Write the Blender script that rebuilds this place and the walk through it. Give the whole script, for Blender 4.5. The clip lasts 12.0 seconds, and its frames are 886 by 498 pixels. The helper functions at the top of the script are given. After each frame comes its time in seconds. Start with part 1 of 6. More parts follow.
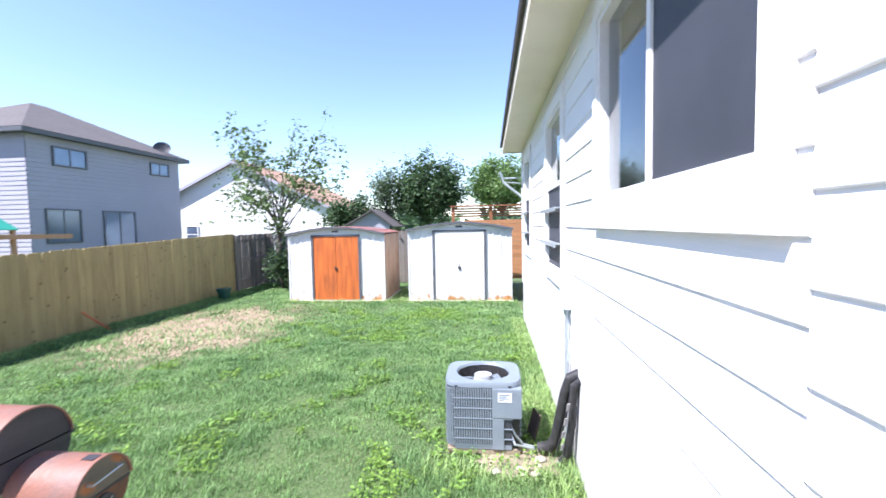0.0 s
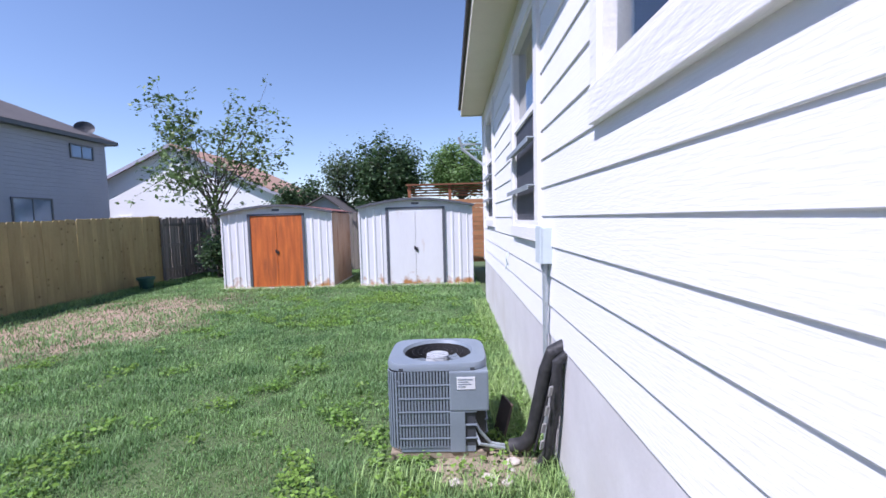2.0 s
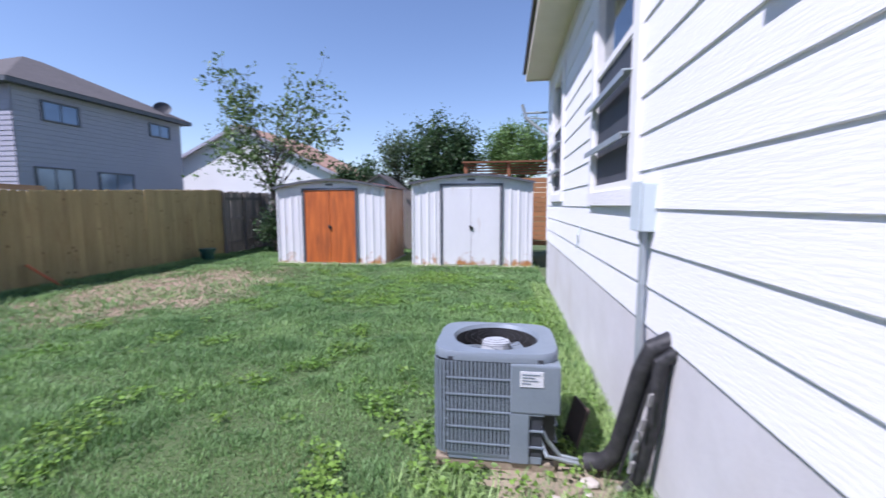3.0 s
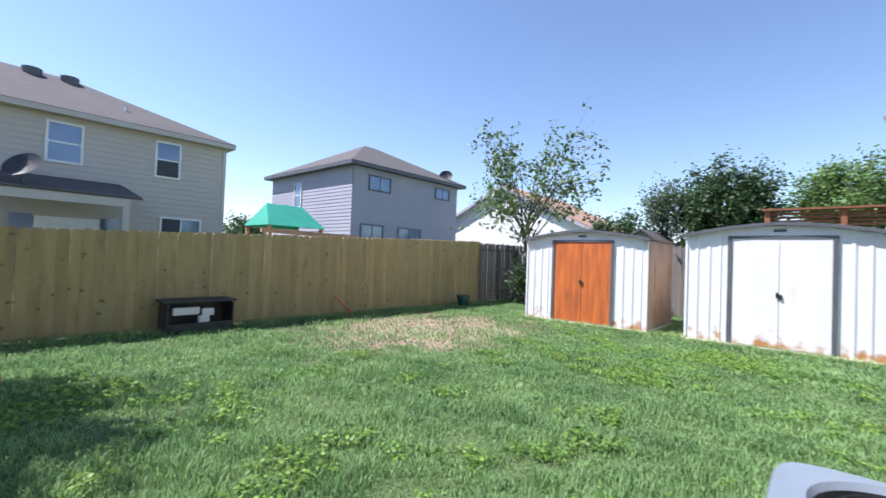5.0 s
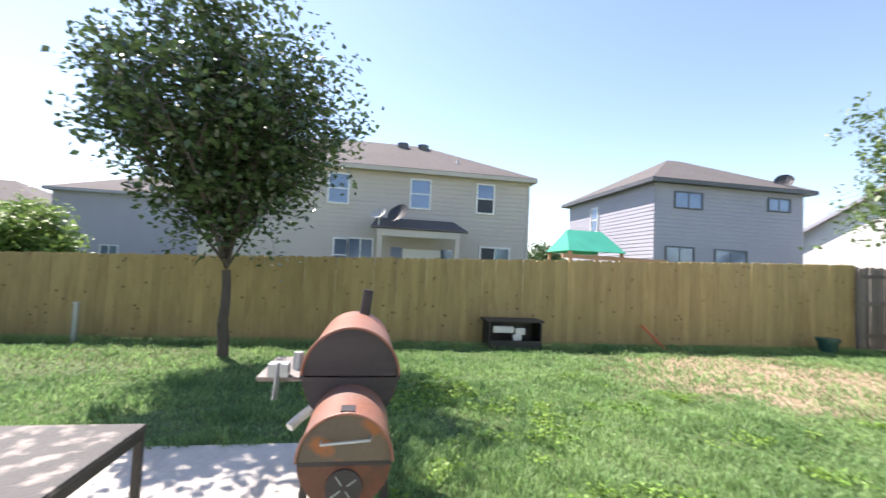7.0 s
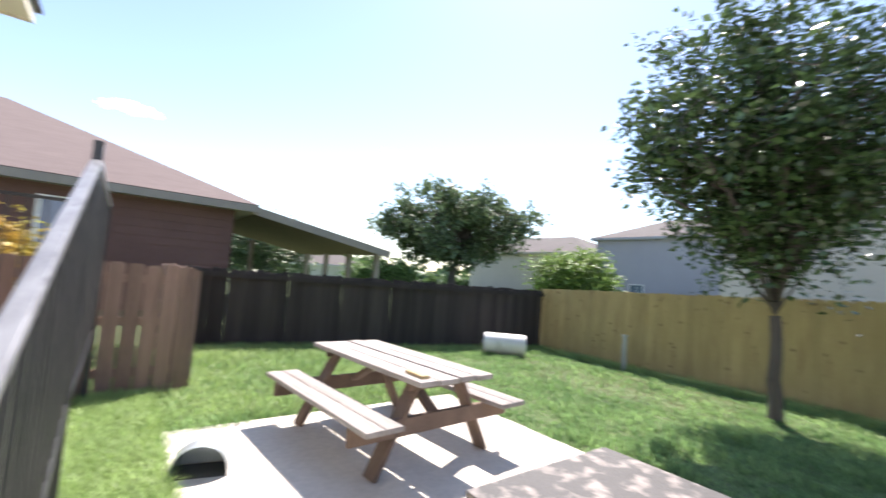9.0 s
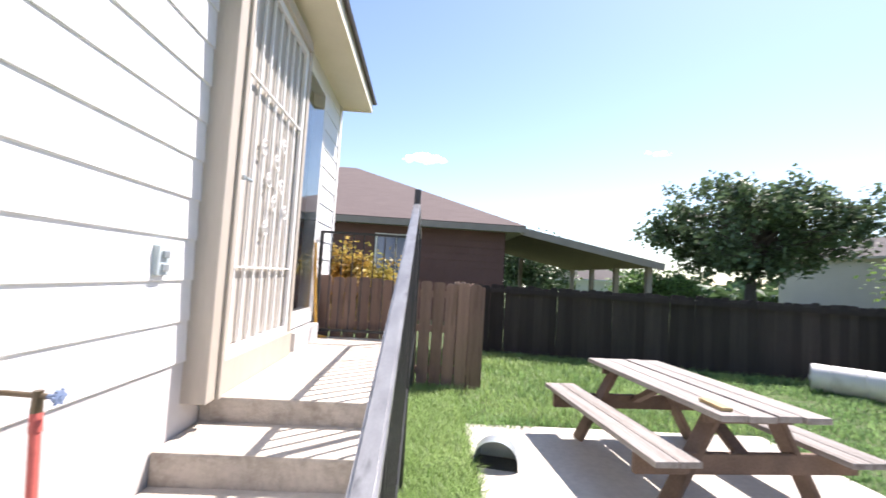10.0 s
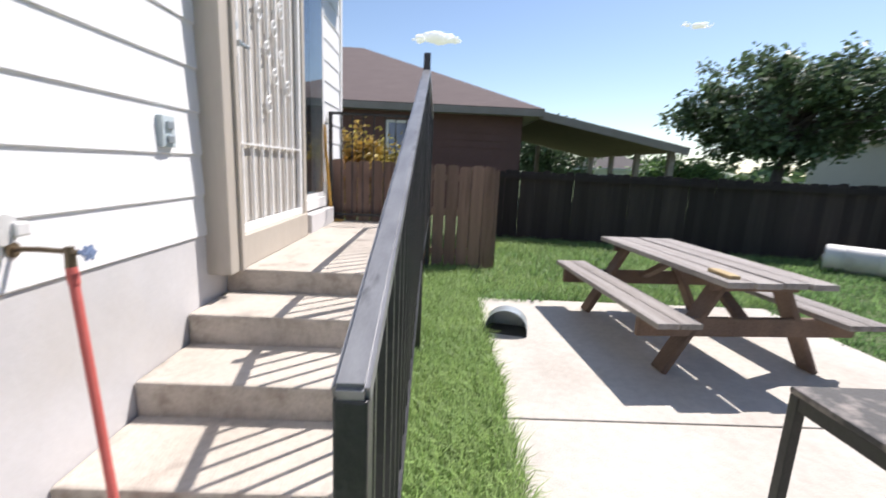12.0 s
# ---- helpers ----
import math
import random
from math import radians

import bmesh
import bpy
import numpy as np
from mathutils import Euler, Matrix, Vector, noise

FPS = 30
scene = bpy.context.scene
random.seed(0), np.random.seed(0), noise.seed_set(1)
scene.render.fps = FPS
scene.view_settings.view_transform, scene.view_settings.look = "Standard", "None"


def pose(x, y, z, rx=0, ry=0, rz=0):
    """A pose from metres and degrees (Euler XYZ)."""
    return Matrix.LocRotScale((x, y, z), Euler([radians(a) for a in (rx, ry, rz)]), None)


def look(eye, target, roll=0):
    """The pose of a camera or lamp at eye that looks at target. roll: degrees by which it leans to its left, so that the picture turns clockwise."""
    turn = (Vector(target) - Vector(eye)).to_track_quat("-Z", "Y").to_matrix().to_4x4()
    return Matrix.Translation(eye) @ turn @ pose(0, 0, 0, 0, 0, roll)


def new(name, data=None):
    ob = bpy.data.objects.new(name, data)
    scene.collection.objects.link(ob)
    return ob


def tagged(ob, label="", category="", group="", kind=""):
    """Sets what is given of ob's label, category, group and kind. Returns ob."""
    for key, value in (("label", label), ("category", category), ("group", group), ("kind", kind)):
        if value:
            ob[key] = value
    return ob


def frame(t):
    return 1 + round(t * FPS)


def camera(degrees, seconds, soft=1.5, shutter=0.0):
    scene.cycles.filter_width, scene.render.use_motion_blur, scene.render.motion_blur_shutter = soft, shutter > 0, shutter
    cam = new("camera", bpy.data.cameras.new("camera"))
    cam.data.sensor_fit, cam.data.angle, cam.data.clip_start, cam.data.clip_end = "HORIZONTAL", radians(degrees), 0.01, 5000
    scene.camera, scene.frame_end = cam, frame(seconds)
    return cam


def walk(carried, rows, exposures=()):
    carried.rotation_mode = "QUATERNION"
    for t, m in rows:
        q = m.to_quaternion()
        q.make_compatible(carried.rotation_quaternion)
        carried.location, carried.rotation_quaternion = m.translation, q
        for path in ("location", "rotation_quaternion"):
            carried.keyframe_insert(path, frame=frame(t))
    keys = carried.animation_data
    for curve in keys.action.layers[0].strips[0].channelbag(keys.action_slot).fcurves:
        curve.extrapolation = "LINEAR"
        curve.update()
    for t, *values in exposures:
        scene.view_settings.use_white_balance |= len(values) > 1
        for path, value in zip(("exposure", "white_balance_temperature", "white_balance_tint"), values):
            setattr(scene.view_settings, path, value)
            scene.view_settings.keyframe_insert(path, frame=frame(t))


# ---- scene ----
cam = camera(92.6, 12.0, shutter=0.35)
PATH = [
    (0, (-0.751, 0.76, 2.183), (-0.971, 2.744, 2.069), -1.1),
    (0.5, (-0.737, 1.005, 2.103), (-0.789, 3.003, 2.022), -3.4),
    (1, (-0.716, 1.247, 1.997), (-0.762, 3.242, 1.86), -2.1),
    (1.5, (-0.719, 1.492, 1.864), (-0.602, 3.475, 1.627), -3.3),
    (2, (-0.713, 1.755, 1.72), (-0.75, 3.75, 1.576), -1.5),
    (2.5, (-0.734, 2.057, 1.604), (-0.799, 4.049, 1.442), 0.9),
    (3, (-0.787, 2.343, 1.531), (-1.076, 4.31, 1.323), -0.2),
    (3.5, (-0.857, 2.57, 1.431), (-1.678, 4.391, 1.329), 1.5),
    (3.7, (-0.896, 2.665, 1.402), (-1.842, 4.426, 1.342), 2.0),
    (5.3, (-1.107, 3.168, 1.432), (-2.557, 4.544, 1.501), 1.9),
    (5.5, (-1.121, 3.175, 1.427), (-2.671, 4.436, 1.511), 1.7),
    (6, (-1.129, 3.149, 1.435), (-2.889, 4.093, 1.543), 1.6),
    (6.5, (-1.098, 3.115, 1.436), (-2.991, 3.755, 1.535), 1.8),
    (6.7, (-1.157, 3.091, 1.436), (-3.083, 3.622, 1.532), 2.1),
    (8.3, (-1.373, 2.78, 1.44), (-3.193, 1.965, 1.59), 3.4),
    (8.5, (-1.372, 2.735, 1.437), (-3.088, 1.719, 1.589), 3.1),
    (9, (-1.409, 2.684, 1.446), (-2.613, 1.093, 1.584), 4.4),
    (9.5, (-1.359, 2.703, 1.445), (-1.923, 0.791, 1.609), 4.2),
    (10, (-1.334, 2.735, 1.44), (-1.421, 0.74, 1.567), 3.4),
    (10.5, (-1.305, 2.744, 1.419), (-1.198, 0.747, 1.438), 2.2),
    (11, (-1.291, 2.739, 1.346), (-1.137, 0.776, 0.99), 2.9),
    (11.5, (-1.339, 2.744, 1.313), (-1.151, 0.833, 0.757), 3.2),
    (12, (-1.356, 2.712, 1.323), (-1.399, 0.749, 0.945), 2.6),
]
EXPOSURES = [(0, 1.3, 6000, 19), (0.5, 0.95, 5900, 21), (1, 0.8, 5850, 23), (2.5, 0.32, 5750, 26), (3.5, 0.48, 5850, 22), (5.5, 0.95, 6350, 17), (6.5, 1.22, 6950, 17), (8.5, 1.38, 6900, 15), (9.5, 1.28, 6900, 17), (10.5, 0.88, 6650, 16), (11.5, 0.38, 6600, 14), (12, 0.46, 6600, 14)]
walk(cam, [(t, look(eye, target, roll)) for t, eye, target, roll in PATH], EXPOSURES)

# ---- world and sun ----
SUN_FROM = Vector((-0.53, -0.43, 1.0)).normalized()
world = bpy.data.worlds.new("sky")
scene.world = world
world.use_nodes = True
wn = world.node_tree
sky = wn.nodes.new("ShaderNodeTexSky")
sky.sky_type, sky.sun_disc = "NISHITA", False
sky.sun_elevation = math.asin(SUN_FROM.z)
sky.sun_rotation = math.atan2(SUN_FROM.x, SUN_FROM.y)
sky.air_density, sky.dust_density, sky.ozone_density = 1.0, 0.25, 1.6
wn.nodes["Background"].inputs[1].default_value = 0.12
wn.links.new(sky.outputs[0], wn.nodes["Background"].inputs[0])
sun = new("sun", bpy.data.lights.new("sun", "SUN"))
sun.data.energy, sun.data.angle, sun.data.color = 5.0, radians(0.53), (1.0, 0.965, 0.92)
sun.matrix_world = look(SUN_FROM * 60, (0, 0, 0))


# ---- materials ----
def mat(name, a, b=None, rough=0.8, scale=6.0, detail=0.0, bump=0.0, bump_scale=60.0, metal=0.0, stretch=(1, 1, 1), spots=None, spot_scale=2.0,
        spot_cut=(0.55, 0.68), rnd=0.0, island=0.0, spec=0.5, knots=None):
    """Two colours mixed by noise, fine grain, stains of a third colour, and relief."""
    m = bpy.data.materials.new(name)
    m.use_nodes = True
    n, l = m.node_tree.nodes, m.node_tree.links
    p = n["Principled BSDF"]
    p.inputs["Roughness"].default_value, p.inputs["Metallic"].default_value = rough, metal
    p.inputs["Specular IOR Level"].default_value = spec
    b = b or tuple(c * 0.8 for c in a)
    tc, mp = n.new("ShaderNodeTexCoord"), n.new("ShaderNodeMapping")
    mp.inputs["Scale"].default_value = stretch
    place = tc.outputs["Object"]
    if rnd:
        oi, vm = n.new("ShaderNodeObjectInfo"), n.new("ShaderNodeVectorMath")
        vs = n.new("ShaderNodeVectorMath")
        vs.operation = "SCALE"
        vs.inputs[0].default_value = (17.3, 5.1, 29.7)
        l.new(oi.outputs["Random"], vs.inputs["Scale"])
        l.new(place, vm.inputs[0])
        l.new(vs.outputs[0], vm.inputs[1])
        place = vm.outputs[0]
    l.new(place, mp.inputs[0])

    def noisy(s, d=4.0):
        t = n.new("ShaderNodeTexNoise")
        t.inputs["Scale"].default_value, t.inputs["Detail"].default_value = s, d
        l.new(mp.outputs[0], t.inputs[0])
        return t.outputs[0]

    def ramp(src, lo, hi):
        r = n.new("ShaderNodeMapRange")
        r.inputs[1].default_value, r.inputs[2].default_value = lo, hi
        l.new(src, r.inputs[0])
        return r.outputs[0]

    def mix(f, x, y, kind="MIX"):
        k = n.new("ShaderNodeMix")
        k.data_type, k.blend_type = "RGBA", kind
        for sock, v in ((k.inputs[0], f), (k.inputs[6], x), (k.inputs[7], y)):
            if isinstance(v, (int, float)):
                sock.default_value = v
            elif isinstance(v, tuple):
                sock.default_value = (*v, 1)
            else:
                l.new(v, sock)
        return k.outputs[2]

    col = mix(ramp(noisy(scale), 0.3, 0.7), a, b)
    if spots:
        col = mix(ramp(noisy(spot_scale, 6.0), *spot_cut), col, spots)
    if knots:
        km, vo = n.new("ShaderNodeMapping"), n.new("ShaderNodeTexVoronoi")
        km.inputs["Scale"].default_value = (4.2, 0.0, 8.5)
        vo.inputs["Scale"].default_value = 1.0
        l.new(place, km.inputs[0])
        l.new(km.outputs[0], vo.inputs[0])
        col = mix(ramp(vo.outputs["Distance"], 0.17, 0.08), col, knots)
    if detail:
        g = ramp(noisy(scale * 14), 0.25, 0.75)
        col = mix(detail, col, mix(g, tuple(c * 0.55 for c in a), tuple(min(1, c * 1.3) for c in a)))
    for amount, node, sock in ((rnd, "ShaderNodeObjectInfo", "Random"), (island, "ShaderNodeNewGeometry", "Random Per Island")):
        if amount:
            o = n.new(node)
            hs = n.new("ShaderNodeHueSaturation")
            r = n.new("ShaderNodeMapRange")
            r.inputs[3].default_value, r.inputs[4].default_value = 1 - amount, 1 + amount
            l.new(o.outputs[sock], r.inputs[0])
            l.new(r.outputs[0], hs.inputs["Value"])
            l.new(col, hs.inputs["Color"])
            col = hs.outputs[0]
    l.new(col, p.inputs["Base Color"])
    if bump:
        bp = n.new("ShaderNodeBump")
        bp.inputs["Strength"].default_value, bp.inputs["Distance"].default_value = bump, 0.01
        l.new(noisy(bump_scale, 5.0), bp.inputs["Height"])
        l.new(bp.outputs[0], p.inputs["Normal"])
    return m


def leafy(name, a, b, through_light=0.35):
    """A leaf that lets some light through, varied leaf by leaf."""
    m = mat(name, a, b, rough=0.45, scale=1.2, island=0.45, spec=0.35)
    n, l = m.node_tree.nodes, m.node_tree.links
    p = n["Principled BSDF"]
    tr, mx = n.new("ShaderNodeBsdfTranslucent"), n.new("ShaderNodeMixShader")
    src = p.inputs["Base Color"].links[0].from_socket
    l.new(src, tr.inputs[0])
    mx.inputs[0].default_value = through_light
    l.new(p.outputs[0], mx.inputs[1])
    l.new(tr.outputs[0], mx.inputs[2])
    l.new(mx.outputs[0], n["Material Output"].inputs[0])
    return m


def glassy(name):
    m = bpy.data.materials.new(name)
    m.use_nodes = True
    p = m.node_tree.nodes["Principled BSDF"]
    p.inputs["Roughness"].default_value, p.inputs["Transmission Weight"].default_value, p.inputs["IOR"].default_value = 0.02, 1.0, 1.5
    p.inputs["Base Color"].default_value = (0.75, 0.82, 0.86, 1)
    return m


M_SIDING = mat("white_painted_siding", (0.83, 0.825, 0.82), (0.79, 0.785, 0.78), 0.6, 1.5, 0.04, 0.2, 52, stretch=(1, 0.2, 1.7))
M_TRIM = mat("white_painted_trim", (0.83, 0.82, 0.8), (0.76, 0.75, 0.73), 0.55, 3, 0.06, 0.4, 50, stretch=(1, 0.25, 1))
M_TAN = mat("tan_painted_wood", (0.50, 0.45, 0.385), (0.43, 0.38, 0.32), 0.6, 3, 0.1, 0.35, 40, stretch=(1, 1, 0.2))
M_SOFFIT = mat("cream_soffit", (0.78, 0.72, 0.58), (0.72, 0.66, 0.52), 0.7, 2, 0.05, 0.2, 40)
M_FOUND = mat("painted_foundation", (0.62, 0.605, 0.605), (0.53, 0.515, 0.51), 0.85, 2.2, 0.06, 0.08, 60, spots=(0.52, 0.49, 0.46), spot_scale=1.3, spot_cut=(0.54, 0.8))
M_CONC = mat("worn_concrete", (0.57, 0.53, 0.48), (0.48, 0.445, 0.40), 0.9, 1.6, 0.22, 0.35, 90, spots=(0.36, 0.315, 0.27), spot_scale=1.1, spot_cut=(0.5, 0.8))
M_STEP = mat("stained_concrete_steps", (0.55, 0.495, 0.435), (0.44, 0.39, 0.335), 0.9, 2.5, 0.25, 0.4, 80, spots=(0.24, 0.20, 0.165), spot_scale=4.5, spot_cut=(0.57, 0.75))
# speckled brown darkening on faces turned to +y, the risers of the steps
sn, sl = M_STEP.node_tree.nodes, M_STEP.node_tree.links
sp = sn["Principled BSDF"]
base_tone = sp.inputs["Base Color"].links[0].from_socket
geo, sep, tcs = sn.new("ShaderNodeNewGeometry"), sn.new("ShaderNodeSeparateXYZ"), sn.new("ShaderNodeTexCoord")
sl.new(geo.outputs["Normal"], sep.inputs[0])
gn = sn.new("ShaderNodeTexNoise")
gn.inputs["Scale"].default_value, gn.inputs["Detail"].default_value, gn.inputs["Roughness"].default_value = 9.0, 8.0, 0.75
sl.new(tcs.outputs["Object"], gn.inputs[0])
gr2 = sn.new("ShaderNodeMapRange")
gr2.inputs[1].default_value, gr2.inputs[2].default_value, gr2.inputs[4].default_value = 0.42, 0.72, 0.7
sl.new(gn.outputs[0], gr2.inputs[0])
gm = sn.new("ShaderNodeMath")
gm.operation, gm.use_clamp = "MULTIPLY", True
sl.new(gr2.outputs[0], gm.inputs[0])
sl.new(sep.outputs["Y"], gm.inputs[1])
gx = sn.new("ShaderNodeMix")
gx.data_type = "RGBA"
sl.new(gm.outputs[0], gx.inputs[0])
sl.new(base_tone, gx.inputs[6])
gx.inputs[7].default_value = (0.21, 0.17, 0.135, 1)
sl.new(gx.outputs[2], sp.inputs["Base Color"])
M_RAIL = mat("worn_black_iron", (0.035, 0.036, 0.04), (0.07, 0.07, 0.075), 0.35, 5, 0.2, 0.3, 60, metal=0.3, spots=(0.10, 0.10, 0.105), spot_scale=40, spot_cut=(0.6, 0.8))
# top rail's grey is partly wear, partly sky sheen put into the colour
M_RAILTOP = mat("worn_iron_sky_sheen", (0.31, 0.315, 0.33), (0.19, 0.192, 0.205), 0.38, 4, 0.15, 0.03, 60, metal=0.35, stretch=(6, 0.8, 6), spots=(0.05, 0.05, 0.055), spot_scale=5, spot_cut=(0.6, 0.75))
M_BLACK = mat("black_metal", (0.02, 0.02, 0.022), (0.04, 0.038, 0.036), 0.5, 6, 0.1, 0.2, 60)
M_SHINGLE = mat("dark_shingles", (0.13, 0.115, 0.11), (0.09, 0.08, 0.078), 0.95, 5, 0.5, 0.6, 30)
M_SHINGLE_G = mat("grey_shingles", (0.115, 0.103, 0.10), (0.085, 0.077, 0.075), 0.95, 0.35, 0.4, 0.5, 14, spots=(0.10, 0.09, 0.09), spot_scale=0.5)
M_SHINGLE_B = mat("brown_shingles", (0.17, 0.13, 0.122), (0.115, 0.088, 0.083), 0.95, 3.5, 0.45, 0.6, 20, stretch=(0.5, 0.5, 7))
M_SHINGLE_R = mat("tan_brown_shingles", (0.42, 0.26, 0.18), (0.34, 0.20, 0.14), 0.95, 0.8, 0.4, 0.5, 14)
M_STUCCO = mat("brown_siding", (0.155, 0.085, 0.075), (0.13, 0.07, 0.062), 0.9, 1.2, 0.15, 0.3, 30)
M_H2 = mat("beige_far_siding", (0.56, 0.51, 0.46), (0.51, 0.465, 0.42), 0.8, 0.5, 0.08, rnd=0.05)
M_H3 = mat("grey_far_siding", (0.40, 0.395, 0.455), (0.365, 0.36, 0.42), 0.8, 0.5, 0.08, rnd=0.04)
M_H4 = mat("white_far_siding", (0.85, 0.85, 0.84), (0.80, 0.80, 0.79), 0.8, 0.5, 0.05, rnd=0.03)
# far panes: the sky's blue reflection is partly put into the base colour
M_FARGLASS = mat("sky_tinted_glass_far", (0.20, 0.27, 0.38), (0.12, 0.16, 0.24), 0.12, 0.6, metal=0.35, spec=0.8)
M_GLASS = glassy("window_glass")
M_SCREEN = mat("dark_insect_screen", (0.05, 0.055, 0.07), (0.035, 0.04, 0.05), 0.6, 3, 0.1, 0.2, 300)
M_BACKING = mat("dark_window_backing", (0.06, 0.062, 0.07), (0.045, 0.047, 0.055), 0.9, 2)
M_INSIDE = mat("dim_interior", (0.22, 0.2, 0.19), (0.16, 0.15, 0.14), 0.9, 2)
M_FENCE = mat("new_pine_picket", (0.44, 0.335, 0.145), (0.34, 0.25, 0.10), 0.75, 2.2, 0.25, 0.3, 40, stretch=(4, 4, 1.3), spots=(0.27, 0.17, 0.07), spot_scale=1.6, spot_cut=(0.55, 0.75), rnd=0.11, knots=(0.13, 0.075, 0.03))
M_FENCE_OLD = mat("weathered_grey_picket", (0.27, 0.235, 0.20), (0.18, 0.155, 0.135), 0.9, 3, 0.3, 0.4, 40, stretch=(4, 4, 0.4), rnd=0.25)
M_FENCE_DARK = mat("blackened_picket", (0.055, 0.045, 0.042), (0.03, 0.026, 0.025), 0.9, 3, 0.3, 0.4, 40, stretch=(4, 4, 0.4), rnd=0.35)
M_FENCE_BROWN = mat("faded_brown_picket", (0.29, 0.19, 0.15), (0.17, 0.11, 0.085), 0.85, 3, 0.3, 0.4, 40, stretch=(4, 4, 0.4), spots=(0.12, 0.075, 0.055), spot_scale=4, rnd=0.2)
M_FENCE_CEDAR = mat("orange_cedar_board", (0.44, 0.21, 0.09), (0.34, 0.15, 0.06), 0.75, 3, 0.25, 0.3, 40, stretch=(1, 4, 2), rnd=0.15)
M_FENCE_RED = mat("cedar_board", (0.29, 0.115, 0.048), (0.20, 0.078, 0.033), 0.75, 3, 0.25, 0.3, 40, stretch=(4, 1, 2), rnd=0.2)
M_TABLE = mat("weathered_picnic_wood", (0.37, 0.34, 0.32), (0.17, 0.145, 0.13), 0.85, 3, 0.45, 0.7, 30, stretch=(7, 0.35, 7), spots=(0.10, 0.07, 0.055), spot_scale=2.2, spot_cut=(0.54, 0.7), rnd=0.22)
M_TABLE_LEG = mat("brown_stained_wood", (0.20, 0.135, 0.10), (0.095, 0.066, 0.052), 0.85, 5, 0.4, 0.6, 40, rnd=0.2)
M_SHED = mat("white_corrugated_metal", (0.80, 0.79, 0.80), (0.73, 0.72, 0.73), 0.45, 1.2, 0.05, 0.1, 30, stretch=(1, 1, 0.3), spots=(0.50, 0.33, 0.18), spot_scale=3.2, spot_cut=(0.66, 0.84))
# rust creeping up from the base of the shed panels
rn, rl = M_SHED.node_tree.nodes, M_SHED.node_tree.links
rp = rn["Principled BSDF"]
paint = rp.inputs["Base Color"].links[0].from_socket
rt, rx = rn.new("ShaderNodeTexCoord"), rn.new("ShaderNodeSeparateXYZ")
rl.new(rt.outputs["Object"], rx.inputs[0])
rno = rn.new("ShaderNodeTexNoise")
rno.inputs["Scale"].default_value, rno.inputs["Detail"].default_value = 5.0, 6.0
rl.new(rt.outputs["Object"], rno.inputs[0])
rh = rn.new("ShaderNodeMath")
rh.operation = "MULTIPLY_ADD"
rh.inputs[1].default_value = -0.9
rl.new(rx.outputs["Z"], rh.inputs[0])
rl.new(rno.outputs[0], rh.inputs[2])
rr2 = rn.new("ShaderNodeMapRange")
rr2.inputs[1].default_value, rr2.inputs[2].default_value = 0.30, 0.52
rl.new(rh.outputs[0], rr2.inputs[0])
rk = rn.new("ShaderNodeMix")
rk.data_type = "RGBA"
rl.new(rr2.outputs[0], rk.inputs[0])
rl.new(paint, rk.inputs[6])
rk.inputs[7].default_value = (0.42, 0.20, 0.075, 1)
rl.new(rk.outputs[2], rp.inputs["Base Color"])
M_SHED_RUST = mat("rusty_side_metal", (0.48, 0.37, 0.27), (0.34, 0.18, 0.085), 0.6, 1.3, 0.15, 0.15, 30, stretch=(1, 1, 0.35), spots=(0.26, 0.10, 0.04), spot_scale=2.4)
M_RUSTDOOR = mat("rust_orange_door", (0.66, 0.17, 0.03), (0.27, 0.05, 0.012), 0.6, 5.5, 0.4, 0.2, 40, stretch=(2.4, 1, 0.25), spots=(0.13, 0.035, 0.018), spot_scale=3.6, spot_cut=(0.53, 0.7))
M_SHEDTRIM = mat("blue_grey_shed_trim", (0.115, 0.12, 0.135), (0.085, 0.088, 0.10), 0.5, 4, 0.1)
M_SHEDROOF = mat("rusting_shed_roof", (0.33, 0.33, 0.35), (0.25, 0.12, 0.09), 0.55, 1.1, 0.15, 0.1, 20)
M_SHEDROOF_RED = mat("rust_red_shed_roof", (0.30, 0.115, 0.085), (0.22, 0.13, 0.115), 0.6, 1.4, 0.2, 0.12, 20, spots=(0.30, 0.29, 0.30), spot_scale=1.2, spot_cut=(0.58, 0.72))
M_AC = mat("grey_painted_steel", (0.22, 0.26, 0.30), (0.185, 0.22, 0.255), 0.4, 4, 0.08, 0.1, 60, metal=0.1)
M_AC_DARK = mat("condenser_coil", (0.045, 0.05, 0.06), (0.03, 0.034, 0.04), 0.6, 30, 0.3)
M_AC_CAP = mat("fan_motor_grey", (0.46, 0.48, 0.50), (0.38, 0.40, 0.42), 0.4, 8, 0.1)
M_LABEL = mat("faded_label", (0.66, 0.67, 0.68), (0.55, 0.56, 0.58), 0.4, 12, 0.15)
M_TAPE = mat("torn_grey_tape", (0.36, 0.35, 0.34), (0.22, 0.21, 0.2), 0.6, 14, 0.3)
M_FOAM = mat("black_pipe_insulation", (0.02, 0.02, 0.022), (0.05, 0.048, 0.048), 0.6, 14, 0.3, 0.7, 30)
M_GALV = mat("galvanised_steel", (0.46, 0.51, 0.53), (0.36, 0.40, 0.43), 0.4, 8, 0.2, 0.1, 60, metal=0.5)
M_JBOX = mat("pale_blue_grey_box", (0.55, 0.62, 0.64), (0.48, 0.55, 0.57), 0.5, 6, 0.08)
M_REDPIPE = mat("red_painted_pipe", (0.58, 0.13, 0.11), (0.48, 0.10, 0.085), 0.55, 9, 0.2, 0.2, 60)
M_BLUE = mat("blue_valve_handle", (0.22, 0.29, 0.44), (0.17, 0.23, 0.37), 0.5, 9)
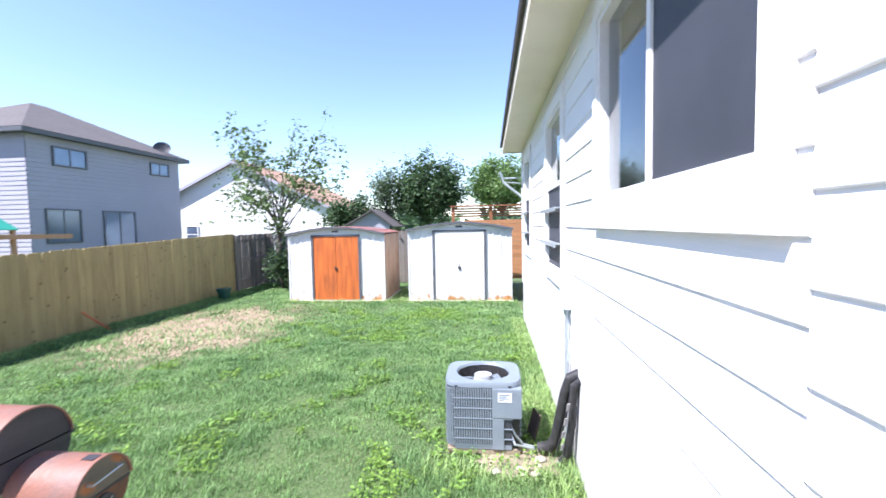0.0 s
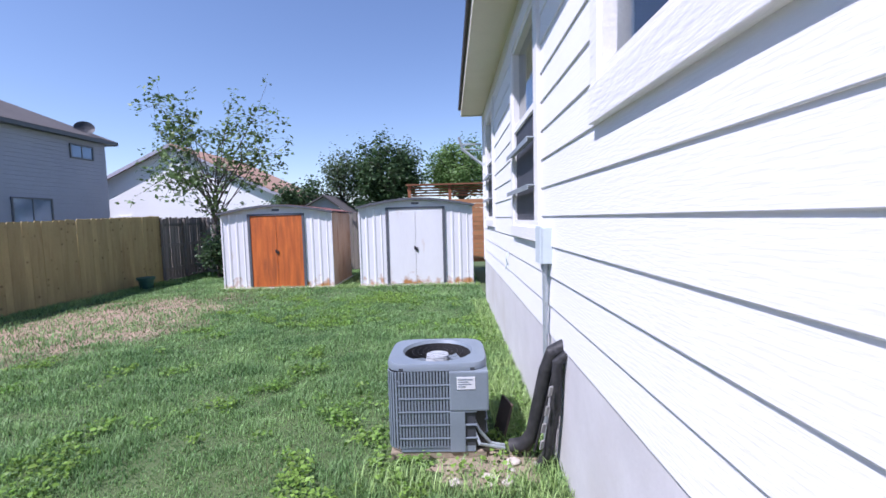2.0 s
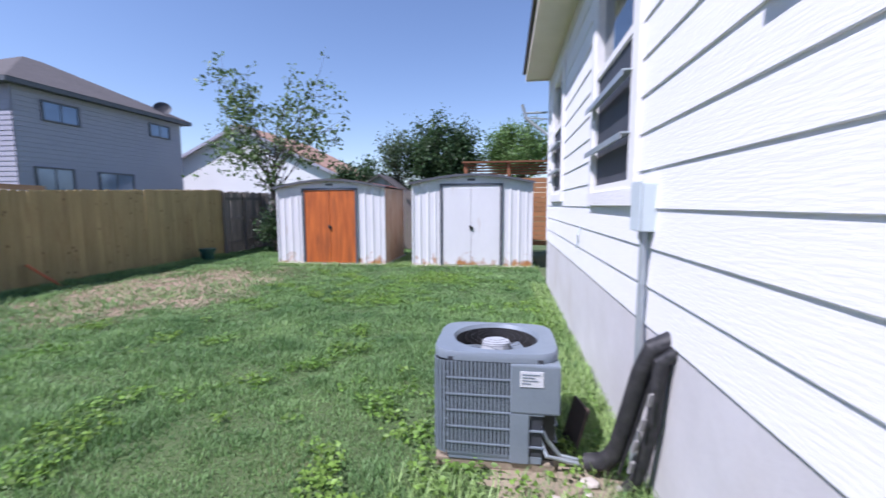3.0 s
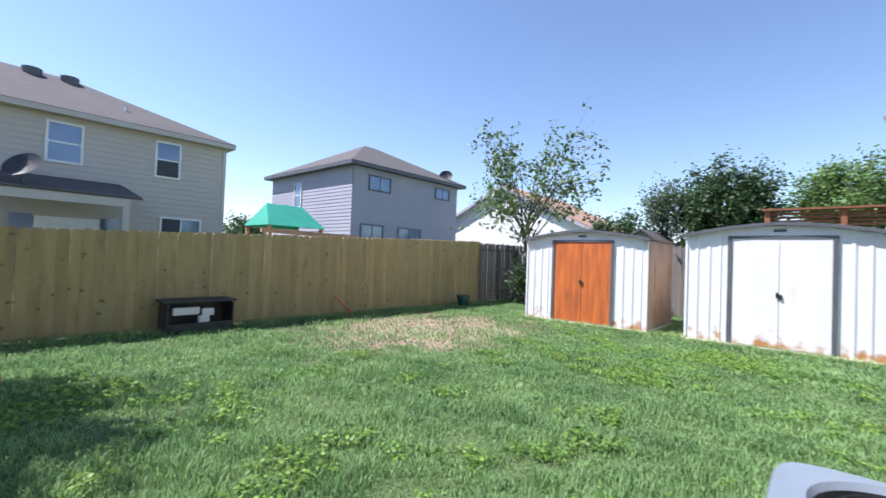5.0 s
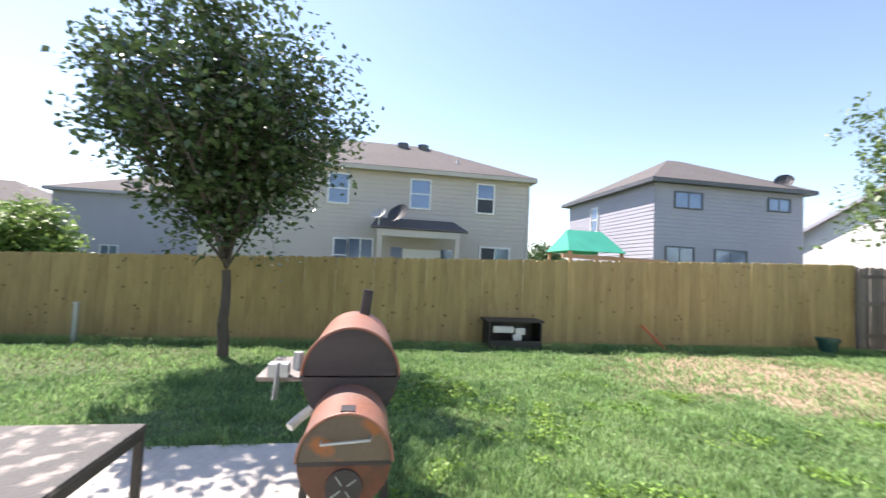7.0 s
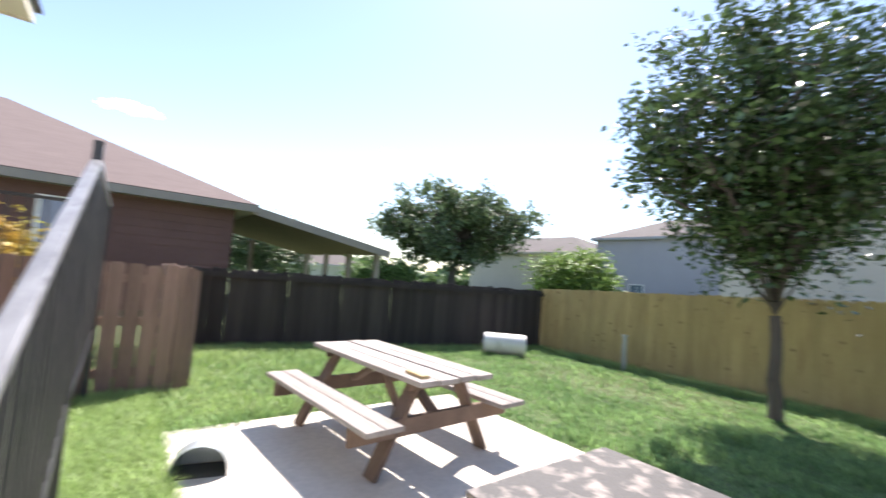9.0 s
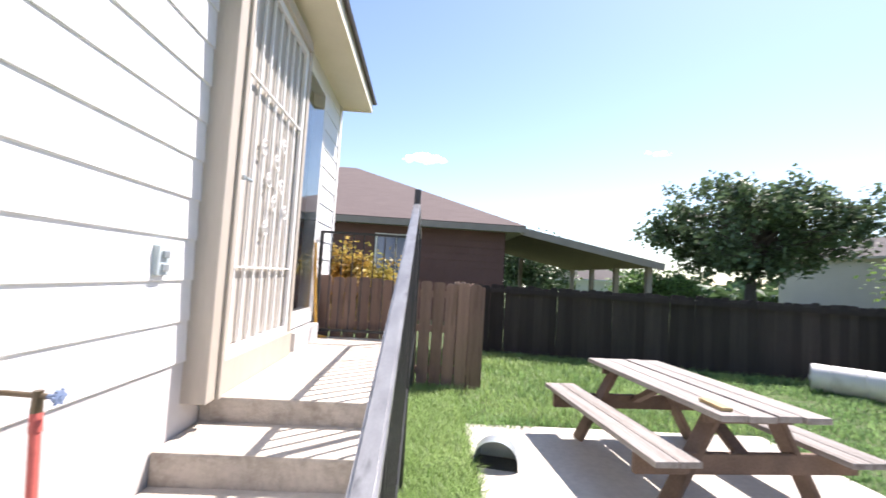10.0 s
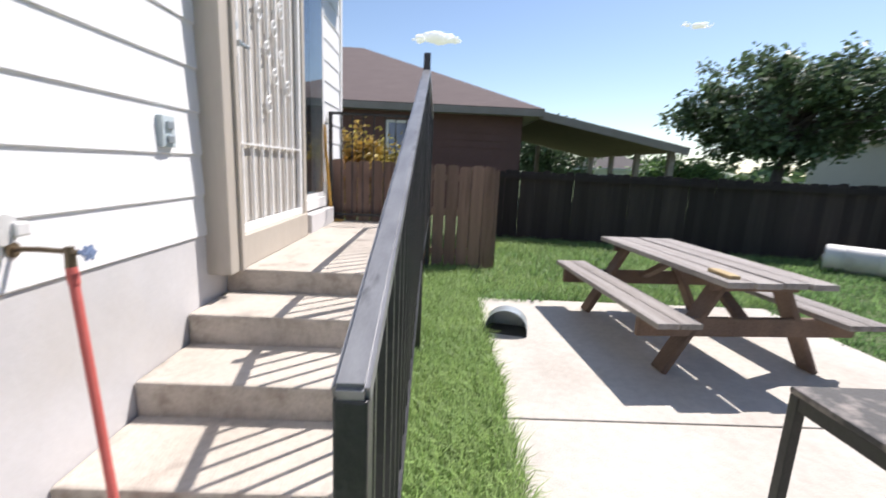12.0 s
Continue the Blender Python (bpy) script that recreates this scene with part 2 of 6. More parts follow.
M_BRASS = mat("dull_brass", (0.20, 0.15, 0.095), (0.13, 0.10, 0.07), 0.45, 9, 0.2, metal=0.6)
M_RUSTDRUM = mat("rusting_smoker_steel", (0.25, 0.098, 0.06), (0.27, 0.145, 0.11), 0.55, 4, 0.35, 0.4, 40, spots=(0.19, 0.14, 0.13), spot_scale=3, spot_cut=(0.5, 0.7))
M_SMOKEFACE = mat("sooty_smoker_steel", (0.04, 0.038, 0.044), (0.062, 0.058, 0.064), 0.5, 4, 0.2, 0.25, 40, stretch=(1, 0.3, 3), spots=(0.10, 0.07, 0.055), spot_scale=1.8, spot_cut=(0.6, 0.9), spec=0.3)
M_FIREFACE = mat("patchy_firebox_steel", (0.13, 0.105, 0.08), (0.085, 0.074, 0.066), 0.55, 3, 0.2, 0.3, 40, spots=(0.33, 0.11, 0.03), spot_scale=5.5, spot_cut=(0.52, 0.6))
M_WHITE = mat("white_plastic", (0.72, 0.71, 0.70), (0.64, 0.63, 0.61), 0.5, 3, 0.08, spots=(0.5, 0.48, 0.45), spot_scale=3)
M_GRATE = mat("flaking_black_table_top", (0.06, 0.057, 0.057), (0.04, 0.039, 0.039), 0.7, 8, 0.35, 0.6, 50, spots=(0.36, 0.31, 0.28), spot_scale=13, spot_cut=(0.50, 0.66))
M_FIRELOW = mat("rust_brown_firebox_steel", (0.15, 0.055, 0.03), (0.09, 0.05, 0.04), 0.6, 3, 0.25, 0.3, 40, spots=(0.04, 0.035, 0.035), spot_scale=5, spot_cut=(0.52, 0.66))
M_GREENPOT = mat("dark_green_plastic", (0.015, 0.075, 0.065), (0.012, 0.06, 0.05), 0.4, 6)
M_GREENROOF = mat("green_canopy_cloth", (0.03, 0.36, 0.25), (0.025, 0.30, 0.21), 0.7, 2)
M_SWING = mat("playset_wood", (0.55, 0.33, 0.2), (0.45, 0.26, 0.15), 0.8, 4)
M_BARK = mat("grey_bark", (0.12, 0.10, 0.085), (0.075, 0.06, 0.05), 0.95, 6, 0.4, 0.8, 25, stretch=(3, 3, 0.6))
M_PEAR = leafy("glossy_dark_leaf", (0.055, 0.10, 0.038), (0.095, 0.15, 0.06), 0.2)
M_PEAR.node_tree.nodes["Principled BSDF"].inputs["Roughness"].default_value = 0.22
M_PEAR.node_tree.nodes["Principled BSDF"].inputs["Specular IOR Level"].default_value = 0.7
M_SPARSE = leafy("dull_green_leaf", (0.10, 0.165, 0.055), (0.15, 0.22, 0.075), 0.3)
M_LIME = leafy("yellow_green_leaf", (0.14, 0.24, 0.06), (0.21, 0.30, 0.085), 0.4)
M_OAK = leafy("dark_tree_leaf", (0.06, 0.11, 0.045), (0.095, 0.155, 0.065), 0.3)
M_SILVER = leafy("feathery_leaf", (0.095, 0.15, 0.07), (0.145, 0.2, 0.11), 0.3)
M_MESQ = leafy("pale_green_leaf", (0.13, 0.23, 0.07), (0.2, 0.31, 0.1), 0.35)
M_ORANGE = leafy("orange_tipped_leaf", (0.56, 0.30, 0.07), (0.26, 0.30, 0.07), 0.35)
M_GRASSBLADE = leafy("grass_blade", (0.14, 0.265, 0.092), (0.29, 0.44, 0.17), 0.46)
M_TALLBLADE = leafy("long_grass_blade", (0.25, 0.385, 0.125), (0.36, 0.49, 0.18), 0.34)
gp = M_GRASSBLADE.node_tree.nodes["Principled BSDF"]
gp.inputs["Roughness"].default_value, gp.inputs["Specular IOR Level"].default_value = 0.55, 0.4
M_DRYBLADE = leafy("dry_grass_blade", (0.27, 0.20, 0.13), (0.19, 0.21, 0.10), 0.3)
M_WEED = leafy("lime_weed_leaf", (0.25, 0.38, 0.07), (0.17, 0.32, 0.07), 0.45)
M_SOIL = mat("bare_soil", (0.32, 0.26, 0.185), (0.23, 0.185, 0.13), 0.95, 3, 0.35, 0.6, 40)
M_CARDBOARD = mat("yellow_scrap_wood", (0.5, 0.38, 0.2), (0.42, 0.31, 0.16), 0.8, 8)
M_TINT = mat("beige_door_screen", (0.52, 0.48, 0.43), (0.46, 0.425, 0.38), 0.7, 5, 0.1, 0.2, 200)
M_RAFTER = mat("dark_brown_timber", (0.12, 0.085, 0.065), (0.09, 0.064, 0.05), 0.85, 3, 0.2, 0.3, 40)
M_FASCIA = mat("taupe_fascia", (0.30, 0.265, 0.235), (0.25, 0.22, 0.195), 0.7, 3, 0.1)
M_CLOUD = mat("glowing_cloud_white", (0.9, 0.9, 0.92), (0.85, 0.85, 0.88), 1.0, 0.02)
# faint glow put in to keep the cloud's shaded underside white
cp = M_CLOUD.node_tree.nodes["Principled BSDF"]
cp.inputs["Emission Color"].default_value, cp.inputs["Emission Strength"].default_value = (0.95, 0.97, 1.0, 1), 0.35
M_YELLOW = mat("yellow_handle", (0.65, 0.36, 0.07), (0.55, 0.3, 0.06), 0.5, 8)


def ground_material():
    """Lawn soil under the blades, with a worn dry patch and pale bare ground by the fence."""
    m = mat("lawn_ground", (0.075, 0.115, 0.04), (0.115, 0.15, 0.055), 0.95, 1.1, 0.45, 0.8, 30, spots=(0.22, 0.21, 0.10), spot_scale=0.8, spot_cut=(0.6, 0.75))
    n, l = m.node_tree.nodes, m.node_tree.links
    p = n["Principled BSDF"]
    old = p.inputs["Base Color"].links[0].from_socket
    tc, mp, gr = n.new("ShaderNodeTexCoord"), n.new("ShaderNodeMapping"), n.new("ShaderNodeTexGradient")
    gr.gradient_type = "SPHERICAL"
    mp.inputs["Location"].default_value = (7.0 / 2.9, -9.4 / 3.9, 0)
    mp.inputs["Scale"].default_value = (1 / 2.9, 1 / 3.9, 1)
    l.new(tc.outputs["Object"], mp.inputs[0])
    l.new(mp.outputs[0], gr.inputs[0])
    no = n.new("ShaderNodeTexNoise")
    no.inputs["Scale"].default_value, no.inputs["Detail"].default_value = 1.7, 7
    l.new(tc.outputs["Object"], no.inputs[0])
    ad = n.new("ShaderNodeMath")
    l.new(gr.outputs[1], ad.inputs[0])
    l.new(no.outputs[0], ad.inputs[1])
    r = n.new("ShaderNodeMapRange")
    r.inputs[1].default_value, r.inputs[2].default_value = 0.78, 1.02
    l.new(ad.outputs[0], r.inputs[0])
    k = n.new("ShaderNodeMix")
    k.data_type = "RGBA"
    l.new(r.outputs[0], k.inputs[0])
    l.new(old, k.inputs[6])
    k.inputs[7].default_value = (0.36, 0.265, 0.185, 1)
    l.new(k.outputs[2], p.inputs["Base Color"])
    return m


M_GROUND = ground_material()


# ---- mesh helpers ----
def box(bm, x0, x1, y0, y1, z0, z1, bevel=0.0):
    r = bmesh.ops.create_cube(bm, size=1)
    bmesh.ops.scale(bm, vec=(abs(x1 - x0), abs(y1 - y0), abs(z1 - z0)), verts=r["verts"])
    bmesh.ops.translate(bm, vec=((x0 + x1) / 2, (y0 + y1) / 2, (z0 + z1) / 2), verts=r["verts"])
    if bevel:
        bmesh.ops.bevel(bm, geom=list({e for v in r["verts"] for e in v.link_edges}), offset=bevel, segments=2, affect="EDGES", profile=0.6)
    return r["verts"]


def rod(bm, p0, p1, r0, r1=None, n=10, caps=True):
    p0, p1 = Vector(p0), Vector(p1)
    r1 = r0 if r1 is None else r1
    d = p1 - p0
    m = Matrix.Translation((p0 + p1) / 2) @ d.to_track_quat("Z", "Y").to_matrix().to_4x4()
    return bmesh.ops.create_cone(bm, cap_ends=caps, segments=n, radius1=r0, radius2=max(r1, 1e-4), depth=d.length, matrix=m)["verts"]


def beam(bm, p0, p1, w, h, bevel=0.0, up="Y"):
    """A bar of w by h from p0 to p1."""
    p0, p1 = Vector(p0), Vector(p1)
    d = p1 - p0
    m = Matrix.Translation((p0 + p1) / 2) @ d.to_track_quat("Z", up).to_matrix().to_4x4() @ Matrix.Diagonal((w, h, d.length, 1))
    r = bmesh.ops.create_cube(bm, size=1, matrix=m)
    if bevel:
        bmesh.ops.bevel(bm, geom=list({e for v in r["verts"] for e in v.link_edges}), offset=bevel, segments=2, affect="EDGES")
    return r["verts"]


def tube(bm, pts, r, n=8):
    """One swept pipe of radius r through the points."""
    p = [Vector(q) for q in pts]
    t = [(p[min(i + 1, len(p) - 1)] - p[max(i - 1, 0)]).normalized() for i in range(len(p))]
    u = t[0].orthogonal().normalized()
    rings = []
    for q, d in zip(p, t):
        u = (u - d * u.dot(d)).normalized()
        w = d.cross(u)
        rings.append([bm.verts.new(q + (u * math.cos(2 * math.pi * k / n) + w * math.sin(2 * math.pi * k / n)) * r) for k in range(n)])
    for a, b in zip(rings, rings[1:]):
        for k in range(n):
            j = (k + 1) % n
            bm.faces.new((a[k], a[j], b[j], b[k]))
    bm.faces.new(rings[0][::-1])
    bm.faces.new(rings[-1])


def poly(bm, pts):
    return bm.faces.new([bm.verts.new(p) for p in pts])


def slab_poly(bm, pts, thick):
    """A plate: the outline pts, thickened downwards along its normal."""
    f = poly(bm, pts)
    f.normal_update()
    nrm = f.normal.copy()
    r = bmesh.ops.extrude_face_region(bm, geom=[f])
    vs = [g for g in r["geom"] if isinstance(g, bmesh.types.BMVert)]
    bmesh.ops.translate(bm, vec=-nrm * thick, verts=vs)
    bmesh.ops.recalc_face_normals(bm, faces=bm.faces[:])


def mesh_of(name, bm, material, smooth=False):
    me = bpy.data.meshes.new(name)
    bm.to_mesh(me)
    bm.free()
    me.materials.append(material)
    if smooth:
        me.polygons.foreach_set("use_smooth", [True] * len(me.polygons))
        me.set_sharp_from_angle(angle=radians(40))
    return me


def part(name, bm, material, parent=None, label="", smooth=False, local=False):
    """One mesh under a thing or a part. Its shape is given in the world's axes, or in the thing's own if local."""
    ob = new(name, mesh_of(name, bm, material, smooth))
    if parent is not None:
        ob.parent = parent
        if not local and parent.parent is None:
            ob.matrix_parent_inverse = parent.matrix_basis.inverted()
    return tagged(ob, label)


def thing(name, at=(0, 0, 0), rz=0.0, label="", category="", group="", kind=""):
    """An Empty at a thing's base, which its parts hang under."""
    ob = new(name)
    ob.empty_display_size = 0.1
    ob.matrix_world = pose(*at, 0, 0, rz)
    return tagged(ob, label, category, group, kind)


def arrays(name, verts, faces, material):
    me = bpy.data.meshes.new(name)
    k = faces.shape[1]
    me.vertices.add(len(verts))
    me.vertices.foreach_set("co", verts.astype(np.float32).ravel())
    me.loops.add(faces.size)
    me.loops.foreach_set("vertex_index", faces.astype(np.int32).ravel())
    me.polygons.add(len(faces))
    me.polygons.foreach_set("loop_start", (np.arange(len(faces)) * k).astype(np.int32))
    me.update(calc_edges=True)
    me.materials.append(material)
    return me


def new_bm():
    return bmesh.new()


# ---- ground ----
bm = new_bm()
bmesh.ops.create_grid(bm, x_segments=2, y_segments=2, size=1500)
ground = part("ground", bm, M_GROUND)
tagged(ground, "mown green lawn with a dry worn patch", "lawn", kind="structure")

# ---- patio slab ----
bm = new_bm()
box(bm, -4.80, -1.66, 0.682, 2.78, -0.1, 0.03, 0.008)
box(bm, -1.66, -0.012, 2.2, 2.78, -0.1, 0.03, 0.008)
box(bm, -1.22, -0.012, 1.372, 2.2, -0.1, 0.03, 0.008)
patio = part("pavement_patio", bm, M_CONC)
tagged(patio, "pale worn concrete patio slab with a joint", "patio", kind="structure")
bm = new_bm()
box(bm, -4.80, -1.755, -1.45, 0.668, -0.1, 0.03, 0.008)
patio2 = part("pavement_patio_south", bm, M_CONC)
tagged(patio2, "pale worn concrete patio slab under the picnic table", "patio", kind="structure")

# ---- the white house ----
COURSE, SILL = 0.211, 0.872
COURSE_S, JOINT = 0.229, 1.82  # wider exposure on the boards by the door
Y_S, Y_N, SOFFIT = -3.33, 10.42, 3.78
OPENINGS = [(-1.37, 0.06, 0.66, 3.56), (-2.36, -1.56, 0.95, 3.56), (1.98, 3.70, 2.33, 3.5), (5.14, 6.26, 1.65, 3.4), (8.45, 9.52, 1.7, 3.4)]


def wall_grid(bm, ys, zs, holes, x0, x1):
    ys = sorted(set(ys + [v for h in holes for v in h[:2]]))
    zs = sorted(set(zs + [v for h in holes for v in h[2:]]))
    for ya, yb in zip(ys, ys[1:]):
        for za, zb in zip(zs, zs[1:]):
            cy, cz = (ya + yb) / 2, (za + zb) / 2
            if cz > SILL and not any(h[0] < cy < h[1] and h[2] < cz < h[3] for h in holes):
                box(bm, x0, x1, ya, yb, za, zb)


bm = new_bm()
wall_grid(bm, [Y_S, Y_N], [SILL, SOFFIT + 0.25], OPENINGS, 0.0, 0.16)
wall = part("wall_west", bm, M_SIDING)
tagged(wall, "white lap-sided house wall", "wall", kind="structure")
bm = new_bm()
box(bm, -0.0095, 0.3, Y_S, Y_N, -0.25, SILL - 0.004)
tagged(part("foundation", bm, M_FOUND), "pale grey painted concrete foundation with stains", "foundation", kind="structure")
bm = new_bm()
box(bm, 0.3, 9.0, Y_S, Y_S + 0.16, -0.2, SOFFIT + 0.2)
box(bm, 0.3, 9.0, Y_N - 0.16, Y_N, -0.2, SOFFIT + 0.2)
box(bm, 8.84, 9.0, Y_S + 0.16, Y_N - 0.16, -0.2, SOFFIT + 0.2)
tagged(part("wall_rest", bm, M_SIDING), "white house walls out of sight", "wall", kind="structure")
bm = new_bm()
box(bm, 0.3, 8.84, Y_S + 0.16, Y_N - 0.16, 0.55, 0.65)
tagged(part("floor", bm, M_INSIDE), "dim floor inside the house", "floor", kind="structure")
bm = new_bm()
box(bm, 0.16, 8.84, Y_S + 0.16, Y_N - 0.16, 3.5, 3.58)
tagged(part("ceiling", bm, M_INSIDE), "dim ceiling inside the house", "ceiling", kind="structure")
bm = new_bm()
box(bm, -0.42, 0.0, Y_S - 0.02, Y_N + 0.02, SOFFIT, SOFFIT + 0.02)
box(bm, 0.0, 9.2, Y_N, Y_N + 0.02, SOFFIT, SOFFIT + 0.02)
box(bm, 0.0, 9.2, Y_S - 0.02, Y_S, SOFFIT, SOFFIT + 0.02)
soffit = part("soffit", bm, M_SOFFIT)
tagged(soffit, "cream painted soffit under the eave", "soffit", kind="structure")
bm = new_bm()
box(bm, -0.445, -0.42, Y_S - 0.04, Y_N + 0.04, SOFFIT - 0.03, SOFFIT + 0.13)
for y in (Y_S - 0.04, Y_N + 0.02):
    box(bm, -0.42, 9.2, y, y + 0.02, SOFFIT - 0.03, SOFFIT + 0.13)
tagged(part("trim_fascia", bm, M_SOFFIT), "cream fascia board along the eave", "fascia", kind="structure")
bm = new_bm()
ez, rz = SOFFIT + 0.135, 6.1
slab_poly(bm, [(-0.50, Y_S - 0.08, ez), (4.5, 1.6, rz), (4.5, 5.7, rz), (-0.50, Y_N + 0.08, ez)], 0.035)
slab_poly(bm, [(9.5, Y_N + 0.08, ez), (4.5, 5.7, rz), (4.5, 1.6, rz), (9.5, Y_S - 0.08, ez)], 0.035)
slab_poly(bm, [(9.5, Y_S - 0.08, ez), (4.5, 1.6, rz), (-0.50, Y_S - 0.08, ez)], 0.035)
slab_poly(bm, [(-0.50, Y_N + 0.08, ez), (4.5, 5.7, rz), (9.5, Y_N + 0.08, ez)], 0.035)
tagged(part("roof", bm, M_SHINGLE), "dark shingle roof edge", "roof", kind="structure")
bm = new_bm()
box(bm, -0.03, 0.01, Y_N - 0.09, Y_N + 0.012, SILL, SOFFIT)
box(bm, -0.03, 0.01, Y_S - 0.012, Y_S + 0.09, SILL, SOFFIT)
tagged(part("trim_corner", bm, M_TRIM), "white corner boards", "trim", kind="structure")


def siding():
    """Lap boards, each one a wedge with its lower edge proud, cut round the openings."""
    rs = random.Random(4)
    made = {}
    rows = []
    for south, north, course in ((Y_S + 0.09, JOINT, COURSE_S), (JOINT, Y_N - 0.09, COURSE)):
        count = math.ceil((SOFFIT - 0.02 - SILL) / course)
        rows += [(south, north, course, SILL + k * course) for k in range(count)]
    for south, north, course, z0 in rows:
        z1 = min(z0 + course + 0.025, SOFFIT - 0.002)
        cuts = [(a - 0.05, b + 0.1) for a, b, c, d in OPENINGS if c - 0.12 < z0 + 0.105 < d + 0.1]
        spans, start = [], south
        for a, b in sorted(c for c in cuts if south < c[1] and c[0] < north):
            if a > start:
                spans.append((start, a))
            start = max(start, b)
        spans.append((start, north))
        for a, b in spans:
            while b - a > 0.02:
                ln = min(b - a, rs.choice((3.66, 2.9, 3.2)))
                if b - a - ln < 0.4:
                    ln = b - a
                key = (round(ln, 3), round(z1 - z0, 3))
                if key not in made:
                    bm = new_bm()
                    h = z1 - z0
                    prof = [(-0.001, 0), (-0.018, 0.0), (-0.020, 0.004), (-0.008, h), (-0.001, h)]
                    ends = [[bm.verts.new((x, y, z)) for x, z in prof] for y in (0, ln - 0.0012)]
                    bm.faces.new(ends[0])
                    bm.faces.new(ends[1][::-1])
                    for i in range(5):
                        j = (i + 1) % 5
                        bm.faces.new((ends[0][i], ends[1][i], ends[1][j], ends[0][j]))
                    bmesh.ops.recalc_face_normals(bm, faces=bm.faces[:])
                    made[key] = mesh_of("siding_board", bm, M_SIDING)
                ob = new("siding_board", made[key])
                ob.parent = wall
                ob.location = (rs.uniform(-0.001, 0.0), a, z0)
                a += ln


siding()


def window(name, y0, y1, z0, z1, kind, label):
    w = thing(name, (0, (y0 + y1) / 2, z0), label=label, category="window", kind="structure")
    t = {"fixed": 0.05, "hung": 0.14}.get(kind, 0.10)
    flush = kind == "fixed"
    for nm, a, b, c, d in (("side_trim", y0 - t, y0, z0 - 0.02, z1 + t), ("side_trim", y1, y1 + t, z0 - 0.02, z1 + t), ("head_trim", y0, y1, z1, min(z1 + t, SOFFIT - 0.01)),
                           ("window_sill", y0 - t, y1 + t, z0 - (0.19 if kind == "slider" else 0.13), z0 - 0.02)):
        bm = new_bm()
        box(bm, (-0.03 if flush else -0.045) if nm != "window_sill" else -0.052, 0.003, a, b, c, d, 0.004)
        part(nm, bm, M_TRIM, w)
    bm = new_bm()
    f = 0.035
    for a, b, c, d in ((y0, y1, z0 - 0.02, z0 + f), (y0, y1, z1 - f, z1), (y0, y0 + f, z0 + f, z1 - f), (y1 - f, y1, z0 + f, z1 - f)):
        box(bm, -0.03, 0.07, a, b, c, d)
    part("window_frame", bm, M_TRIM, w, "white vinyl frame")
    if kind == "slider":
        ym = y0 + (y1 - y0) * 0.49
        bm = new_bm()
        box(bm, -0.025, 0.06, ym - 0.025, ym + 0.025, z0 + f, z1 - f)
        part("mullion", bm, M_TRIM, w)
        bm = new_bm()
        box(bm, -0.012, -0.009, y0 + f, ym - 0.025, z0 + f, z1 - f)
        part("insect_screen", bm, M_SCREEN, w, "dark grey insect screen")
        panes = [(ym + 0.025, y1 - f, z0 + f, z1 - f)]
    elif kind == "hung":
        zm = z0 + 0.95
        bm = new_bm()
        box(bm, -0.028, 0.06, y0 + f, y1 - f, zm - 0.025, zm + 0.025)
        part("meeting_rail", bm, M_TRIM, w)
        bm = new_bm()
        box(bm, -0.006, -0.003, y0 + f, y1 - f, z0 + f, zm - 0.025)
        part("insect_screen", bm, M_SCREEN, w, "dark screen over the lower sash")
        for z in (z0 + 0.31, z0 + 0.68):
            bm = new_bm()
            box(bm, -0.105, -0.03, y0 - 0.03, y1 + 0.03, z, z + 0.012, 0.003)
            box(bm, -0.105, -0.097, y0 - 0.03, y1 + 0.03, z - 0.03, z, 0.002)
            part("guard_bar", bm, M_GALV, w, "grey steel guard bar")
        panes = [(y0 + f, y1 - f, zm + 0.025, z1 - f)]
    else:
        panes = [(y0 + f, y1 - f, z0 + f, z1 - f)]
    for a, b, c, d in panes:
        bm = new_bm()
        box(bm, *((-0.028, -0.022) if flush else (0.03, 0.036)), a, b, c, d)
        part("pane", bm, M_GLASS, w)
    # dark sheet added behind the panes in place of the dim room
    bm = new_bm()
    box(bm, 0.12, 0.13, y0 + 0.004, y1 - 0.004, z0, z1 - 0.004)
    part("roller_blind", bm, M_BACKING, w, "dark sheet added behind the glass for the unlit room")


window("window_1", 1.98, 3.70, 2.33, 3.5, "slider", "white sliding window with a dark screen over one half")
window("window_2", 5.14, 6.26, 1.65, 3.4, "hung", "white sash window with a dark screen and guard bars")
window("window_3", 8.45, 9.52, 1.7, 3.4, "hung", "white sash window with a dark screen, farther along")
window("window_4", -2.36, -1.56, 0.95, 3.56, "fixed", "tall narrow window reflecting blue sky beside the door")


